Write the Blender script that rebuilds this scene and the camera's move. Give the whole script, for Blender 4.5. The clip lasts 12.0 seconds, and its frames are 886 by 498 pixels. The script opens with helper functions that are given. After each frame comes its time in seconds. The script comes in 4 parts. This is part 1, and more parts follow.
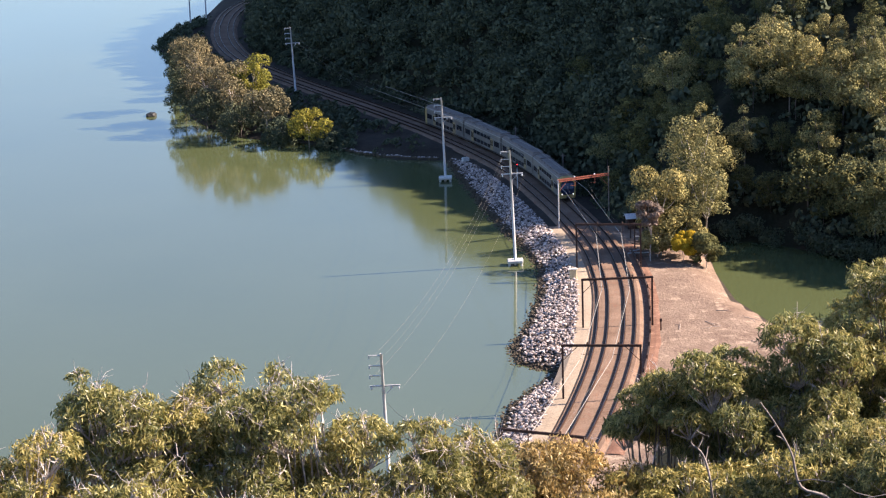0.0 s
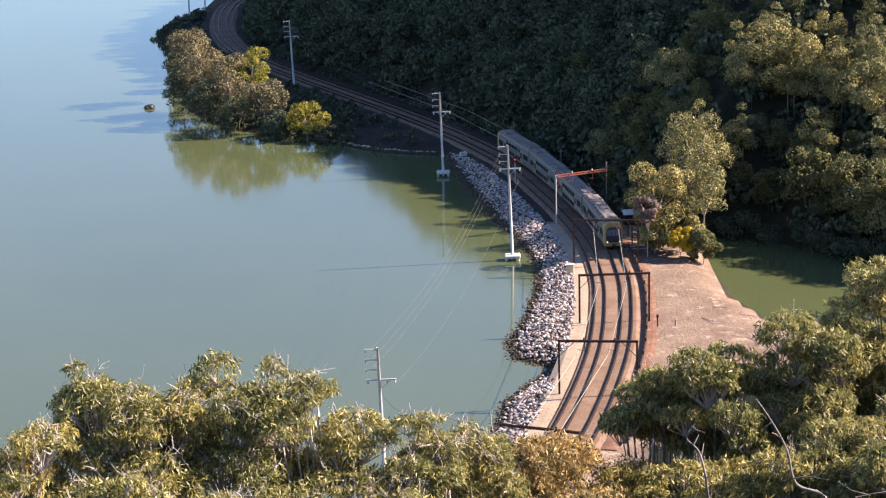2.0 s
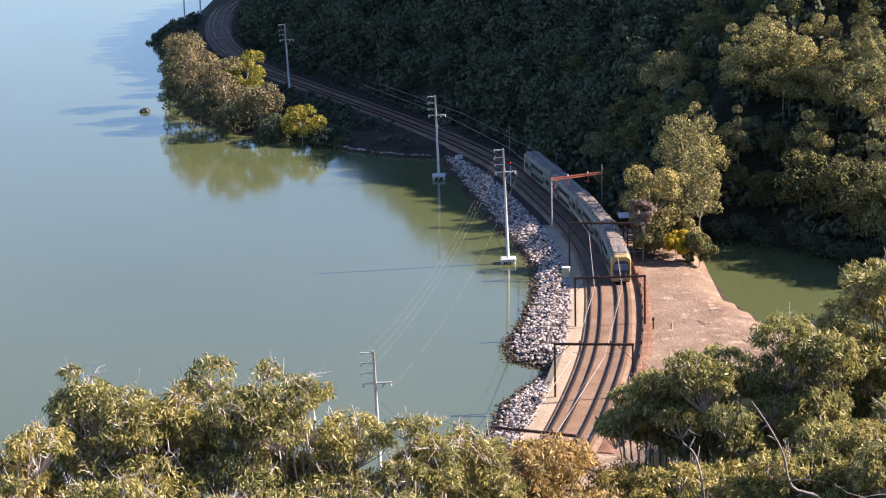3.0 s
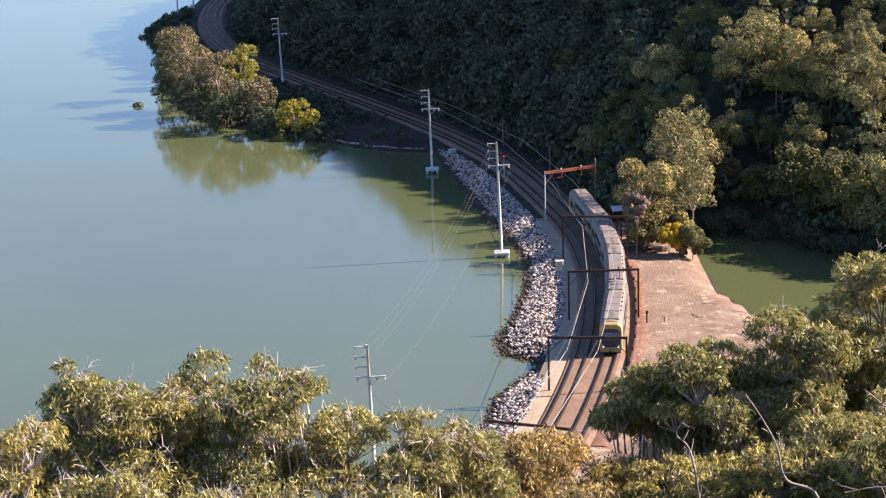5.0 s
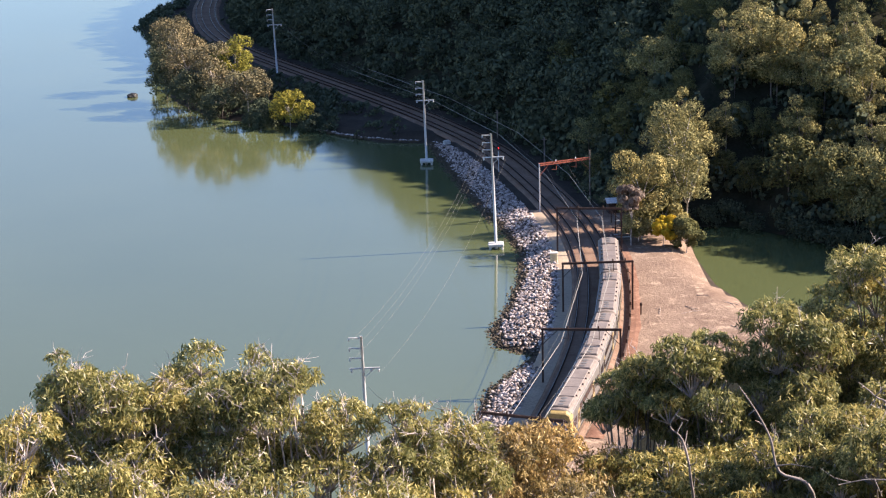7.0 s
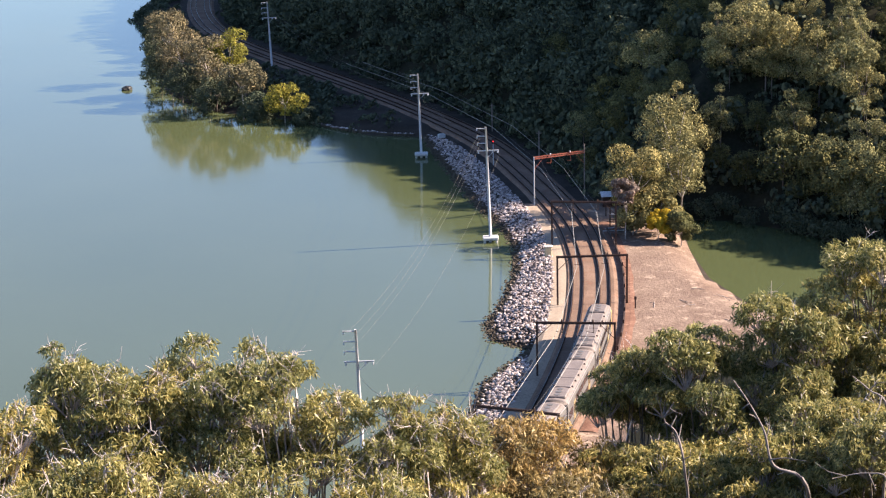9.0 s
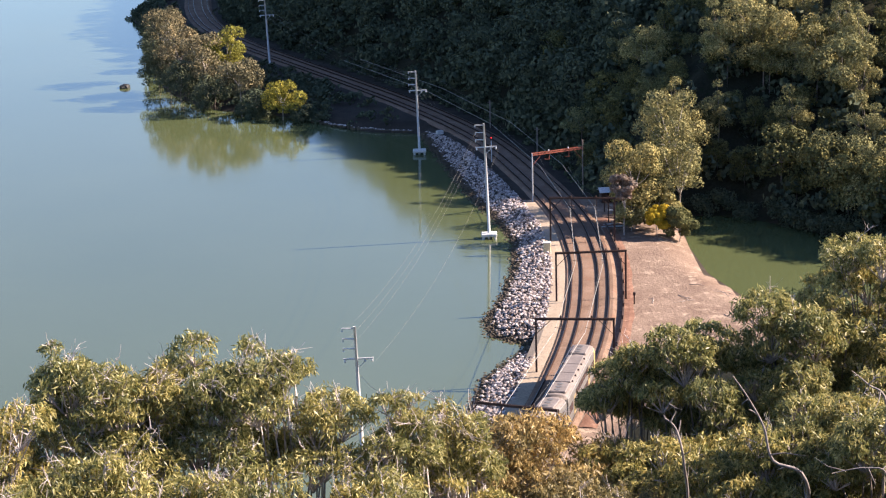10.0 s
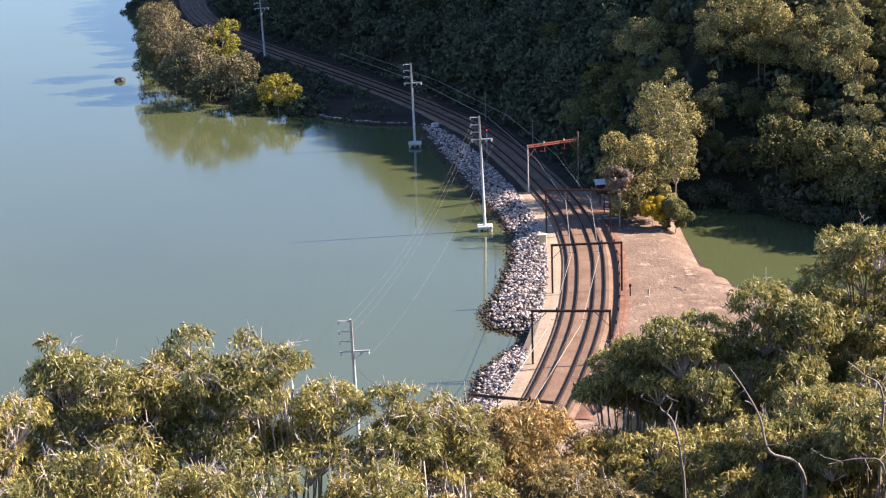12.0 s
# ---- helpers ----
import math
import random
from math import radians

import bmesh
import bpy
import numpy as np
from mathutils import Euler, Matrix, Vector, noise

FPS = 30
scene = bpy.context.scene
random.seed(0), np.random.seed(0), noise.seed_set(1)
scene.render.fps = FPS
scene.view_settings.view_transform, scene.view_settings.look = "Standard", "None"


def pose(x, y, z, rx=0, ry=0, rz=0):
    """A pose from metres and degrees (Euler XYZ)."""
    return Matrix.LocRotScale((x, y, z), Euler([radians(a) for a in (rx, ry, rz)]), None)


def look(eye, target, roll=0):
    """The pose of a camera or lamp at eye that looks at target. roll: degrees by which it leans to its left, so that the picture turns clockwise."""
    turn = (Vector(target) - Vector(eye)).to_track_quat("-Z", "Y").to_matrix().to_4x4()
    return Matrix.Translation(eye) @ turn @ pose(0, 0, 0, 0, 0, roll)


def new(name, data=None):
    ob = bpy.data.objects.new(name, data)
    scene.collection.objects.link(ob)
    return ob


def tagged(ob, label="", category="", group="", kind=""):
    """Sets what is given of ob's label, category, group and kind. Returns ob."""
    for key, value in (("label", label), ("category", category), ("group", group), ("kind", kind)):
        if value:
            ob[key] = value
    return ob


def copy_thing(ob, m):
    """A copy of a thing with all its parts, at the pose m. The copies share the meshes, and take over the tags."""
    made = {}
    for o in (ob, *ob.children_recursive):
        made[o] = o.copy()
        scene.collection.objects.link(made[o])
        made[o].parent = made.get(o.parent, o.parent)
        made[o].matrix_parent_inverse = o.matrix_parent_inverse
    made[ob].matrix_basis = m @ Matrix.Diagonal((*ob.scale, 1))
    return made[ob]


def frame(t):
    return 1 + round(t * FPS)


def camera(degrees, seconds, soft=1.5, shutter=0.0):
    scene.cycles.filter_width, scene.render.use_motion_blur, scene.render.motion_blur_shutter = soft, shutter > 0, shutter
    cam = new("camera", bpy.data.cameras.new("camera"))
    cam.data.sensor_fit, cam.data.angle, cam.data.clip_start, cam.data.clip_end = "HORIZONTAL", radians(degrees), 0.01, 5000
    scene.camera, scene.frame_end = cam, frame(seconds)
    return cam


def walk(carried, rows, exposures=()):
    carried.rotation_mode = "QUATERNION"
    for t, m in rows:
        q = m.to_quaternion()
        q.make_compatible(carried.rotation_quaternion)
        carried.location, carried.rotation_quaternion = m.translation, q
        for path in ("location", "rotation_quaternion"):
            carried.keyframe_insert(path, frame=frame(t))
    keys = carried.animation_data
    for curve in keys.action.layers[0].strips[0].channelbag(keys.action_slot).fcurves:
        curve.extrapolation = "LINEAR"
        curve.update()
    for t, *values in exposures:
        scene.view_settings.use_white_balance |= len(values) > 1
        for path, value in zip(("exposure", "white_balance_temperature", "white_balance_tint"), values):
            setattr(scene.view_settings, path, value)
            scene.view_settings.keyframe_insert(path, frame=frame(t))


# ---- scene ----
# ---------------- camera: held at a lookout, only turning a little ----------------
VIEW = (0.0, 0.0, 83.0)
TURNS = (  # seconds, turn to the left, tilt below the horizon, lean
    (0, 0.805, 13.558, 1.869),
    (0.5, 0.810, 13.580, 1.618),
    (1, 0.793, 13.644, 1.478),
    (1.5, 0.794, 13.685, 1.414),
    (2, 0.734, 13.707, 1.408),
    (2.5, 0.662, 13.697, 1.478),
    (3, 0.613, 13.624, 1.456),
    (5, 0.440, 13.797, 1.523),
    (5.5, 0.394, 13.863, 1.537),
    (6, 0.353, 13.921, 1.513),
    (6.5, 0.320, 13.975, 1.401),
    (7, 0.289, 14.025, 1.366),
    (9, 0.143, 14.205, 1.259),
    (9.5, 0.123, 14.253, 1.374),
    (10, 0.108, 14.295, 1.515),
    (10.5, 0.091, 14.338, 1.529),
    (11, 0.062, 14.392, 1.635),
    (11.5, 0.029, 14.454, 1.705),
    (12, 0.000, 14.500, 1.700))
cam = camera(23.315, 12.0, soft=1.2)
walk(cam, [(t, pose(*VIEW, 90 - tilt, 0, yaw) @ pose(0, 0, 0, 0, 0, -lean)) for t, yaw, tilt, lean in TURNS],
     exposures=[(0.0, 1.82, 6140, 20), (12.0, 1.82, 6070, 20)])

# ---------------- light ----------------
SUN_ELEV, SUN_AZ = 32.0, 8.0          # degrees; azimuth counted from +X towards +Y
to_sun = Vector((math.cos(radians(SUN_AZ)) * math.cos(radians(SUN_ELEV)),
                 math.sin(radians(SUN_AZ)) * math.cos(radians(SUN_ELEV)), math.sin(radians(SUN_ELEV))))
world = bpy.data.worlds.new("sky")
scene.world = world
world.use_nodes = True
wn = world.node_tree
sky = wn.nodes.new("ShaderNodeTexSky")
sky.sky_type = "NISHITA"
sky.sun_disc = False
sky.sun_elevation = radians(SUN_ELEV)
sky.sun_rotation = radians(90.0 - SUN_AZ)
sky.air_density = 1.0
sky.dust_density = 0.1
sky.ozone_density = 4.0
wn.links.new(sky.outputs[0], wn.nodes["Background"].inputs[0])
wn.nodes["Background"].inputs[1].default_value = 0.068
sun_data = bpy.data.lights.new("sun", "SUN")
sun_data.energy, sun_data.angle, sun_data.color = 5.0, radians(0.55), (1.0, 0.85, 0.65)
sun = new("sun", sun_data)
sun.matrix_world = look(to_sun * 300, (0, 0, 0))


# ---------------- materials ----------------
def material(name, rough=0.8, metal=0.0, spec=0.3):
    m = bpy.data.materials.new(name)
    m.use_nodes = True
    b = m.node_tree.nodes["Principled BSDF"]
    b.inputs["Roughness"].default_value = rough
    b.inputs["Metallic"].default_value = metal
    b.inputs["Specular IOR Level"].default_value = spec
    return m, m.node_tree, b


def ramp(nt, fac, stops):
    r = nt.nodes.new("ShaderNodeValToRGB")
    while len(r.color_ramp.elements) < len(stops):
        r.color_ramp.elements.new(0.5)
    for e, (p, c) in zip(r.color_ramp.elements, stops):
        e.position, e.color = p, (*c, 1)
    nt.links.new(fac, r.inputs[0])
    return r.outputs[0]


def tex(nt, scale, detail=4.0, rough=0.6, coords="Object", stretch=None):
    co = nt.nodes.new("ShaderNodeTexCoord")
    out = co.outputs[coords]
    if stretch:
        mp = nt.nodes.new("ShaderNodeMapping")
        mp.inputs["Scale"].default_value = stretch
        nt.links.new(out, mp.inputs[0])
        out = mp.outputs[0]
    n = nt.nodes.new("ShaderNodeTexNoise")
    n.inputs["Scale"].default_value, n.inputs["Detail"].default_value, n.inputs["Roughness"].default_value = scale, detail, rough
    nt.links.new(out, n.inputs["Vector"])
    return n.outputs[0]


def mix(nt, fac, a, b, mode="MIX"):
    n = nt.nodes.new("ShaderNodeMix")
    n.data_type, n.blend_type = "RGBA", mode
    for s, v in ((n.inputs[0], fac), (n.inputs[6], a), (n.inputs[7], b)):
        if isinstance(v, (int, float)):
            s.default_value = v
        elif isinstance(v, tuple):
            s.default_value = (*v, 1)
        else:
            nt.links.new(v, s)
    return n.outputs[2]


def bump(nt, b, height, strength, distance):
    n = nt.nodes.new("ShaderNodeBump")
    n.inputs["Strength"].default_value, n.inputs["Distance"].default_value = strength, distance
    nt.links.new(height, n.inputs["Height"])
    nt.links.new(n.outputs[0], b.inputs["Normal"])


def surface(name, lo, hi, scale, rough=0.85, metal=0.0, fine=None, relief=0.0, spot=None, coords="Object", stretch=None, spec=0.3):
    """Two-scale mottled surface; fine: scale of the grain; spot: a third, sparse colour."""
    m, nt, b = material(name, rough, metal, spec)
    big = tex(nt, scale, 5, 0.6, coords, stretch)
    small = tex(nt, fine or scale * 9, 3, 0.7, coords, stretch)
    col = ramp(nt, big, ((0.32, lo), (0.68, hi)))
    grey = ramp(nt, small, ((0.25, (0.62, 0.62, 0.62)), (0.75, (1.25, 1.25, 1.25))))
    col = mix(nt, 1.0, col, grey, "MULTIPLY")
    if spot:
        sp = tex(nt, scale * 3.1, 6, 0.7, coords, stretch)
        f = ramp(nt, sp, ((0.55, (0, 0, 0)), (0.66, (1, 1, 1))))
        col = mix(nt, f, col, spot)
    nt.links.new(col, b.inputs["Base Color"])
    if relief:
        bump(nt, b, small, 0.8, relief)
    return m


def foliage(name, dark, mid, light, through_light=0.35, gloss=0.45):
    """Leaves: each leaf its own shade, some light comes through."""
    m = bpy.data.materials.new(name)
    m.use_nodes = True
    nt = m.node_tree
    b = nt.nodes["Principled BSDF"]
    b.inputs["Roughness"].default_value = gloss
    b.inputs["Specular IOR Level"].default_value = 0.3 if gloss < 0.6 else 0.06
    geo = nt.nodes.new("ShaderNodeNewGeometry")
    info = nt.nodes.new("ShaderNodeObjectInfo")
    col = ramp(nt, geo.outputs["Random Per Island"], ((0.0, dark), (0.45, mid), (0.92, light)))
    clump = tex(nt, 0.45, 3, 0.6)
    col = mix(nt, 1.0, col, ramp(nt, clump, ((0.3, (0.6, 0.68, 0.66)), (0.7, (1.25, 1.18, 1.0)))), "MULTIPLY")
    col = mix(nt, 1.0, col, ramp(nt, info.outputs["Random"], ((0.0, (0.80, 0.85, 0.84)), (0.5, (1.0, 1.0, 0.97)), (1.0, (1.18, 1.10, 0.95)))), "MULTIPLY")
    nt.links.new(col, b.inputs["Base Color"])
    tr = nt.nodes.new("ShaderNodeBsdfTranslucent")
    nt.links.new(col, tr.inputs[0])
    ms = nt.nodes.new("ShaderNodeMixShader")
    ms.inputs[0].default_value = through_light
    nt.links.new(b.outputs[0], ms.inputs[1])
    nt.links.new(tr.outputs[0], ms.inputs[2])
    nt.links.new(ms.outputs[0], nt.nodes["Material Output"].inputs[0])
    return m


def water_material():
    m, nt, b = material("lake_water", 0.06, 0.0, 0.5)
    b.inputs["IOR"].default_value = 1.5
    n = tex(nt, 0.012, 5, 0.55)
    col = ramp(nt, n, ((0.3, (0.068, 0.083, 0.034)), (0.7, (0.084, 0.099, 0.042))))
    nt.links.new(col, b.inputs["Base Color"])
    rn = tex(nt, 0.02, 4, 0.6, "Object", (1.0, 0.35, 1.0))
    rr = ramp(nt, rn, ((0.35, (0.06, 0.06, 0.06)), (0.7, (0.125, 0.125, 0.125))))
    nt.links.new(rr, b.inputs["Roughness"])
    w = tex(nt, 0.9, 3, 0.5, "Object", (1.0, 0.6, 1.0))
    bump(nt, b, w, 0.12, 0.05)
    return m


WATER = water_material()
DIRT = surface("bank_dirt", (0.17, 0.115, 0.084), (0.27, 0.195, 0.143), 0.16, 0.95, fine=2.2, relief=0.22, spot=(0.36, 0.27, 0.195), spec=0.1)
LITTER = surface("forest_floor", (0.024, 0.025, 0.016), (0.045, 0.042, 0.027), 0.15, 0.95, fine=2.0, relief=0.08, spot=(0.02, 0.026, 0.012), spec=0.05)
# brown shore soil, halved in tone so that it carries the hill's shade
SHADEDMUD = surface("shaded_shore_soil", (0.030, 0.024, 0.018), (0.055, 0.043, 0.033), 0.3, 0.9, fine=3.0, relief=0.05, spec=0.1)
BALLAST = surface("rusty_ballast", (0.152, 0.097, 0.066), (0.24, 0.161, 0.114), 0.25, 0.95, fine=4.0, relief=0.06, spot=(0.19, 0.10, 0.065), spec=0.1)
ROADSAND = surface("sandy_gravel", (0.29, 0.225, 0.16), (0.37, 0.295, 0.215), 0.2, 0.95, fine=4.0, relief=0.03, spot=(0.34, 0.26, 0.19), spec=0.1)
RAILSTEEL = surface("rail_steel", (0.03, 0.015, 0.009), (0.055, 0.029, 0.018), 0.8, 0.85, 0.0, spec=0.1)
# the rail's shadow painted together with its brake dust
RAILBED = surface("rail_shade_and_dust", (0.045, 0.024, 0.015), (0.08, 0.043, 0.027), 0.8, 0.9, fine=6)
RAILSHINE = surface("rail_head", (0.12, 0.10, 0.085), (0.18, 0.155, 0.135), 0.8, 0.36, 1.0)
SLEEPER = surface("sleeper", (0.152, 0.097, 0.066), (0.24, 0.161, 0.114), 0.6, 0.9, fine=6)
RUST = surface("rusted_steel", (0.045, 0.027, 0.021), (0.085, 0.05, 0.037), 0.6, 0.8, 0.1, fine=7)
REDSTEEL = surface("red_lead_steel", (0.24, 0.065, 0.04), (0.34, 0.11, 0.07), 0.5, 0.7, 0.1, fine=6)
GALV = surface("galvanised_steel", (0.50, 0.50, 0.50), (0.66, 0.66, 0.65), 0.5, 0.5, 0.3, fine=5)
POLEGREY = surface("weathered_pole", (0.46, 0.45, 0.44), (0.62, 0.61, 0.60), 0.35, 0.75, fine=4, stretch=(3, 3, 0.4))
CONCRETE = surface("pale_concrete", (0.46, 0.45, 0.43), (0.62, 0.61, 0.58), 0.8, 0.9, fine=6, spot=(0.33, 0.32, 0.30))
LINEWIRE = surface("aluminium_line", (0.15, 0.14, 0.125), (0.21, 0.195, 0.17), 0.5, 0.6, 0.3)
WIRE = surface("copper_wire", (0.27, 0.25, 0.22), (0.36, 0.335, 0.295), 0.5, 0.6, 0.3)
BARK = surface("pale_gum_bark", (0.36, 0.31, 0.27), (0.55, 0.50, 0.45), 0.8, 0.85, fine=6, spot=(0.24, 0.19, 0.16))
DEADWOOD = surface("weathered_limb", (0.20, 0.17, 0.15), (0.33, 0.285, 0.255), 0.9, 0.9, fine=6)
BARKDARK = surface("grey_bark", (0.14, 0.115, 0.095), (0.26, 0.22, 0.19), 0.8, 0.9, fine=6)
TWIG = surface("dry_twig", (0.40, 0.34, 0.31), (0.58, 0.51, 0.48), 1.5, 0.85, fine=8)
# kept below the olive gum leaves, so hillside shade is partly painted in
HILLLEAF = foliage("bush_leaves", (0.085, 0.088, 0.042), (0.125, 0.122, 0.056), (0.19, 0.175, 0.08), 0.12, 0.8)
# darker copy of the bush leaves: hillside shade and bluish haze in the colour
SHADEDWOODLEAF = foliage("shaded_bush_leaves", (0.066, 0.080, 0.058), (0.088, 0.102, 0.072), (0.118, 0.128, 0.086), 0.12, 0.85)
# the lightest tone also paints in creamy highlights of glossy leaves
GUMLEAF = foliage("gum_leaves", (0.095, 0.105, 0.036), (0.275, 0.252, 0.086), (0.58, 0.49, 0.225), 0.36, 0.42)
GOLDLEAF = foliage("bronzed_gum_leaves", (0.13, 0.10, 0.048), (0.30, 0.225, 0.10), (0.48, 0.36, 0.18), 0.28, 0.5)
DARKGUM = foliage("dark_gum_leaves", (0.085, 0.095, 0.036), (0.255, 0.245, 0.092), (0.56, 0.47, 0.215), 0.38, 0.42)
BEIGELEAF = foliage("dry_olive_leaves", (0.13, 0.105, 0.066), (0.20, 0.165, 0.105), (0.30, 0.245, 0.155), 0.15, 0.8)
# olive tone, raised so that crowns on the hillside look sunlit
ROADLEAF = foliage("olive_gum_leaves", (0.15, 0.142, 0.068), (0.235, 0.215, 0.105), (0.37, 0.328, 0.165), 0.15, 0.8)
YELLOWLEAF = foliage("wattle_bloom", (0.42, 0.28, 0.03), (0.56, 0.38, 0.035), (0.70, 0.50, 0.06), 0.35, 0.8)
LIMELEAF = foliage("lime_leaves", (0.16, 0.155, 0.035), (0.24, 0.225, 0.05), (0.36, 0.32, 0.08), 0.3, 0.8)
PINKTWIG = foliage("bare_pink_twigs", (0.16, 0.10, 0.085), (0.26, 0.17, 0.14), (0.34, 0.24, 0.20), 0.1)


def rock_material(name="rubble_rock", single=False):
    m, nt, b = material(name, 0.9, 0.0, 0.15)
    geo = nt.nodes.new("ShaderNodeNewGeometry")
    info = nt.nodes.new("ShaderNodeObjectInfo")
    col = ramp(nt, info.outputs["Random"] if single else geo.outputs["Random Per Island"], ((0.0, (0.07, 0.055, 0.05)), (0.25, (0.22, 0.178, 0.163)), (0.58, (0.42, 0.357, 0.33)), (1.0, (0.64, 0.57, 0.53))))
    grey = ramp(nt, tex(nt, 2.5, 4, 0.7), ((0.3, (0.65, 0.63, 0.62)), (0.7, (1.15, 1.13, 1.12))))
    col = mix(nt, 1.0, col, grey, "MULTIPLY")
    sep = nt.nodes.new("ShaderNodeSeparateXYZ")
    nt.links.new(geo.outputs["Position"], sep.inputs[0])
    add = nt.nodes.new("ShaderNodeMath")
    add.operation = "MULTIPLY_ADD"
    nt.links.new(tex(nt, 0.7, 3, 0.6), add.inputs[0])
    add.inputs[1].default_value = -0.9
    nt.links.new(sep.outputs["Z"], add.inputs[2])
    tide = ramp(nt, add.outputs[0], ((0.0, (1, 1, 1)), (0.14, (0, 0, 0))))       # weed and silt below the high water mark
    nt.links.new(mix(nt, tide, col, (0.075, 0.06, 0.042)), b.inputs["Base Color"])
    return m


ROCK = rock_material()
BOULDER = rock_material("boulder_rock", True)


# ---------------- small builders ----------------
def part(name, bm, mat, parent=None, label="", smooth=False):
    me = bpy.data.meshes.new(name)
    bm.to_mesh(me)
    bm.free()
    for mm in (mat if isinstance(mat, (list, tuple)) else (mat,)):
        me.materials.append(mm)
    if smooth:
        for p in me.polygons:
            p.use_smooth = True
    ob = new(name, me)
    if parent:
        ob.parent = parent
    return tagged(ob, label)


def box(bm, lo, hi, bevel=0.0, m=None):
    ret = bmesh.ops.create_cube(bm, size=1.0)
    vs = ret["verts"]
    c = [(a + b) / 2 for a, b in zip(lo, hi)]
    s = [b - a for a, b in zip(lo, hi)]
    for v in vs:
        v.co = Vector((v.co.x * s[0] + c[0], v.co.y * s[1] + c[1], v.co.z * s[2] + c[2]))
    if bevel:
        es = list({e for v in vs for e in v.link_edges})
        r = bmesh.ops.bevel(bm, geom=es, offset=bevel, segments=1, affect="EDGES")
        vs = list({v for f in r["faces"] for v in f.verts} | {v for v in vs if v.is_valid})
    if m is not None:
        for v in vs:
            v.co = m @ v.co
    return vs


def tube(bm, pts, radii, sides=7, cap=True):
    """A tapered tube through points."""
    pts = [Vector(p) for p in pts]
    rings = []
    for i, p in enumerate(pts):
        d = (pts[min(i + 1, len(pts) - 1)] - pts[max(i - 1, 0)]).normalized()
        a = d.cross(Vector((0, 0, 1)))
        if a.length < 0.05:
            a = d.cross(Vector((1, 0, 0)))
        a.normalize()
        b = d.cross(a)
        r = radii[i] if isinstance(radii, (list, tuple)) else radii
        rings.append([bm.verts.new(p + (a * math.cos(6.2832 * k / sides) + b * math.sin(6.2832 * k / sides)) * r) for k in range(sides)])
    for r0, r1 in zip(rings, rings[1:]):
        for k in range(sides):
            bm.faces.new((r0[k], r0[(k + 1) % sides], r1[(k + 1) % sides], r1[k]))
    if cap:
        bm.faces.new(rings[0])
        bm.faces.new(rings[-1][::-1])


def bar(bm, a, b, w, h):
    """A box beam from a to b, w wide and h high."""
    a, b = Vector(a), Vector(b)
    d = b - a
    m = Matrix.Translation((a + b) / 2) @ d.to_track_quat("X", "Z").to_matrix().to_4x4()
    return box(bm, (-d.length / 2, -w / 2, -h / 2), (d.length / 2, w / 2, h / 2), 0, m)


def array_mesh(name, verts, faces_n, mat):
    """A mesh from an (n, k, 3) array: n separate faces of k corners."""
    n, k = verts.shape[:2]
    me = bpy.data.meshes.new(name)
    me.vertices.add(n * k)
    me.vertices.foreach_set("co", np.ascontiguousarray(verts, dtype=np.float32).ravel())
    me.loops.add(n * k)
    me.loops.foreach_set("vertex_index", np.arange(n * k, dtype=np.int32))
    me.polygons.add(n)
    me.polygons.foreach_set("loop_start", np.arange(0, n * k, k, dtype=np.int32))
    me.update(calc_edges=True)
    me.materials.append(mat)
    return me


# ---------------- the plan: lines on the ground ----------------
TRACK = [(-85, 96), (-60, 116), (-40, 138), (-24, 160), (-11, 182), (-1, 202), (6.6, 222), (12.2, 242), (18.0, 272.8), (20.6, 300), (21.1, 318),
         (19.9, 340), (15.3, 369), (8.2, 402), (-3.2, 433.5), (-16.5, 463), (-35.5, 502), (-50, 533), (-60, 560), (-67, 593),
         (-70.7, 630), (-70, 665), (-62, 700), (-45, 735)]


def spline(points, n=14):
    p = np.array(points, float)
    out = []
    for i in range(len(p) - 1):
        a, b, c, d = p[max(i - 1, 0)], p[i], p[i + 1], p[min(i + 2, len(p) - 1)]
        for k in range(n):
            t = k / n
            out.append(0.5 * (2 * b + (c - a) * t + (2 * a - 5 * b + 4 * c - d) * t * t + (3 * b - a - 3 * c + d) * t ** 3))
    return np.array(out + [p[-1]])


LINE = spline(TRACK, 24)
for _ in range(30):          # ease the joints of the curve
    LINE[1:-1] = (LINE[:-2] + 2 * LINE[1:-1] + LINE[2:]) / 4
ARC = np.r_[0, np.cumsum(np.linalg.norm(np.diff(LINE, axis=0), axis=1))]
TAN = np.gradient(LINE, axis=0)
TAN /= np.linalg.norm(TAN, axis=1)[:, None]
RIGHT = np.stack([TAN[:, 1], -TAN[:, 0]], 1)       # towards the hill
SIDE = 1.92                                          # half the distance of the two tracks
RAILTOP = 2.0


def on_line(s, off=0.0):
    x, y = (np.interp(s, ARC, LINE[:, k]) for k in (0, 1))
    rx, ry = (np.interp(s, ARC, RIGHT[:, k]) for k in (0, 1))
    return np.array([x + rx * off, y + ry * off])


def arc_at(y):
    return float(np.interp(y, LINE[:, 1], ARC))


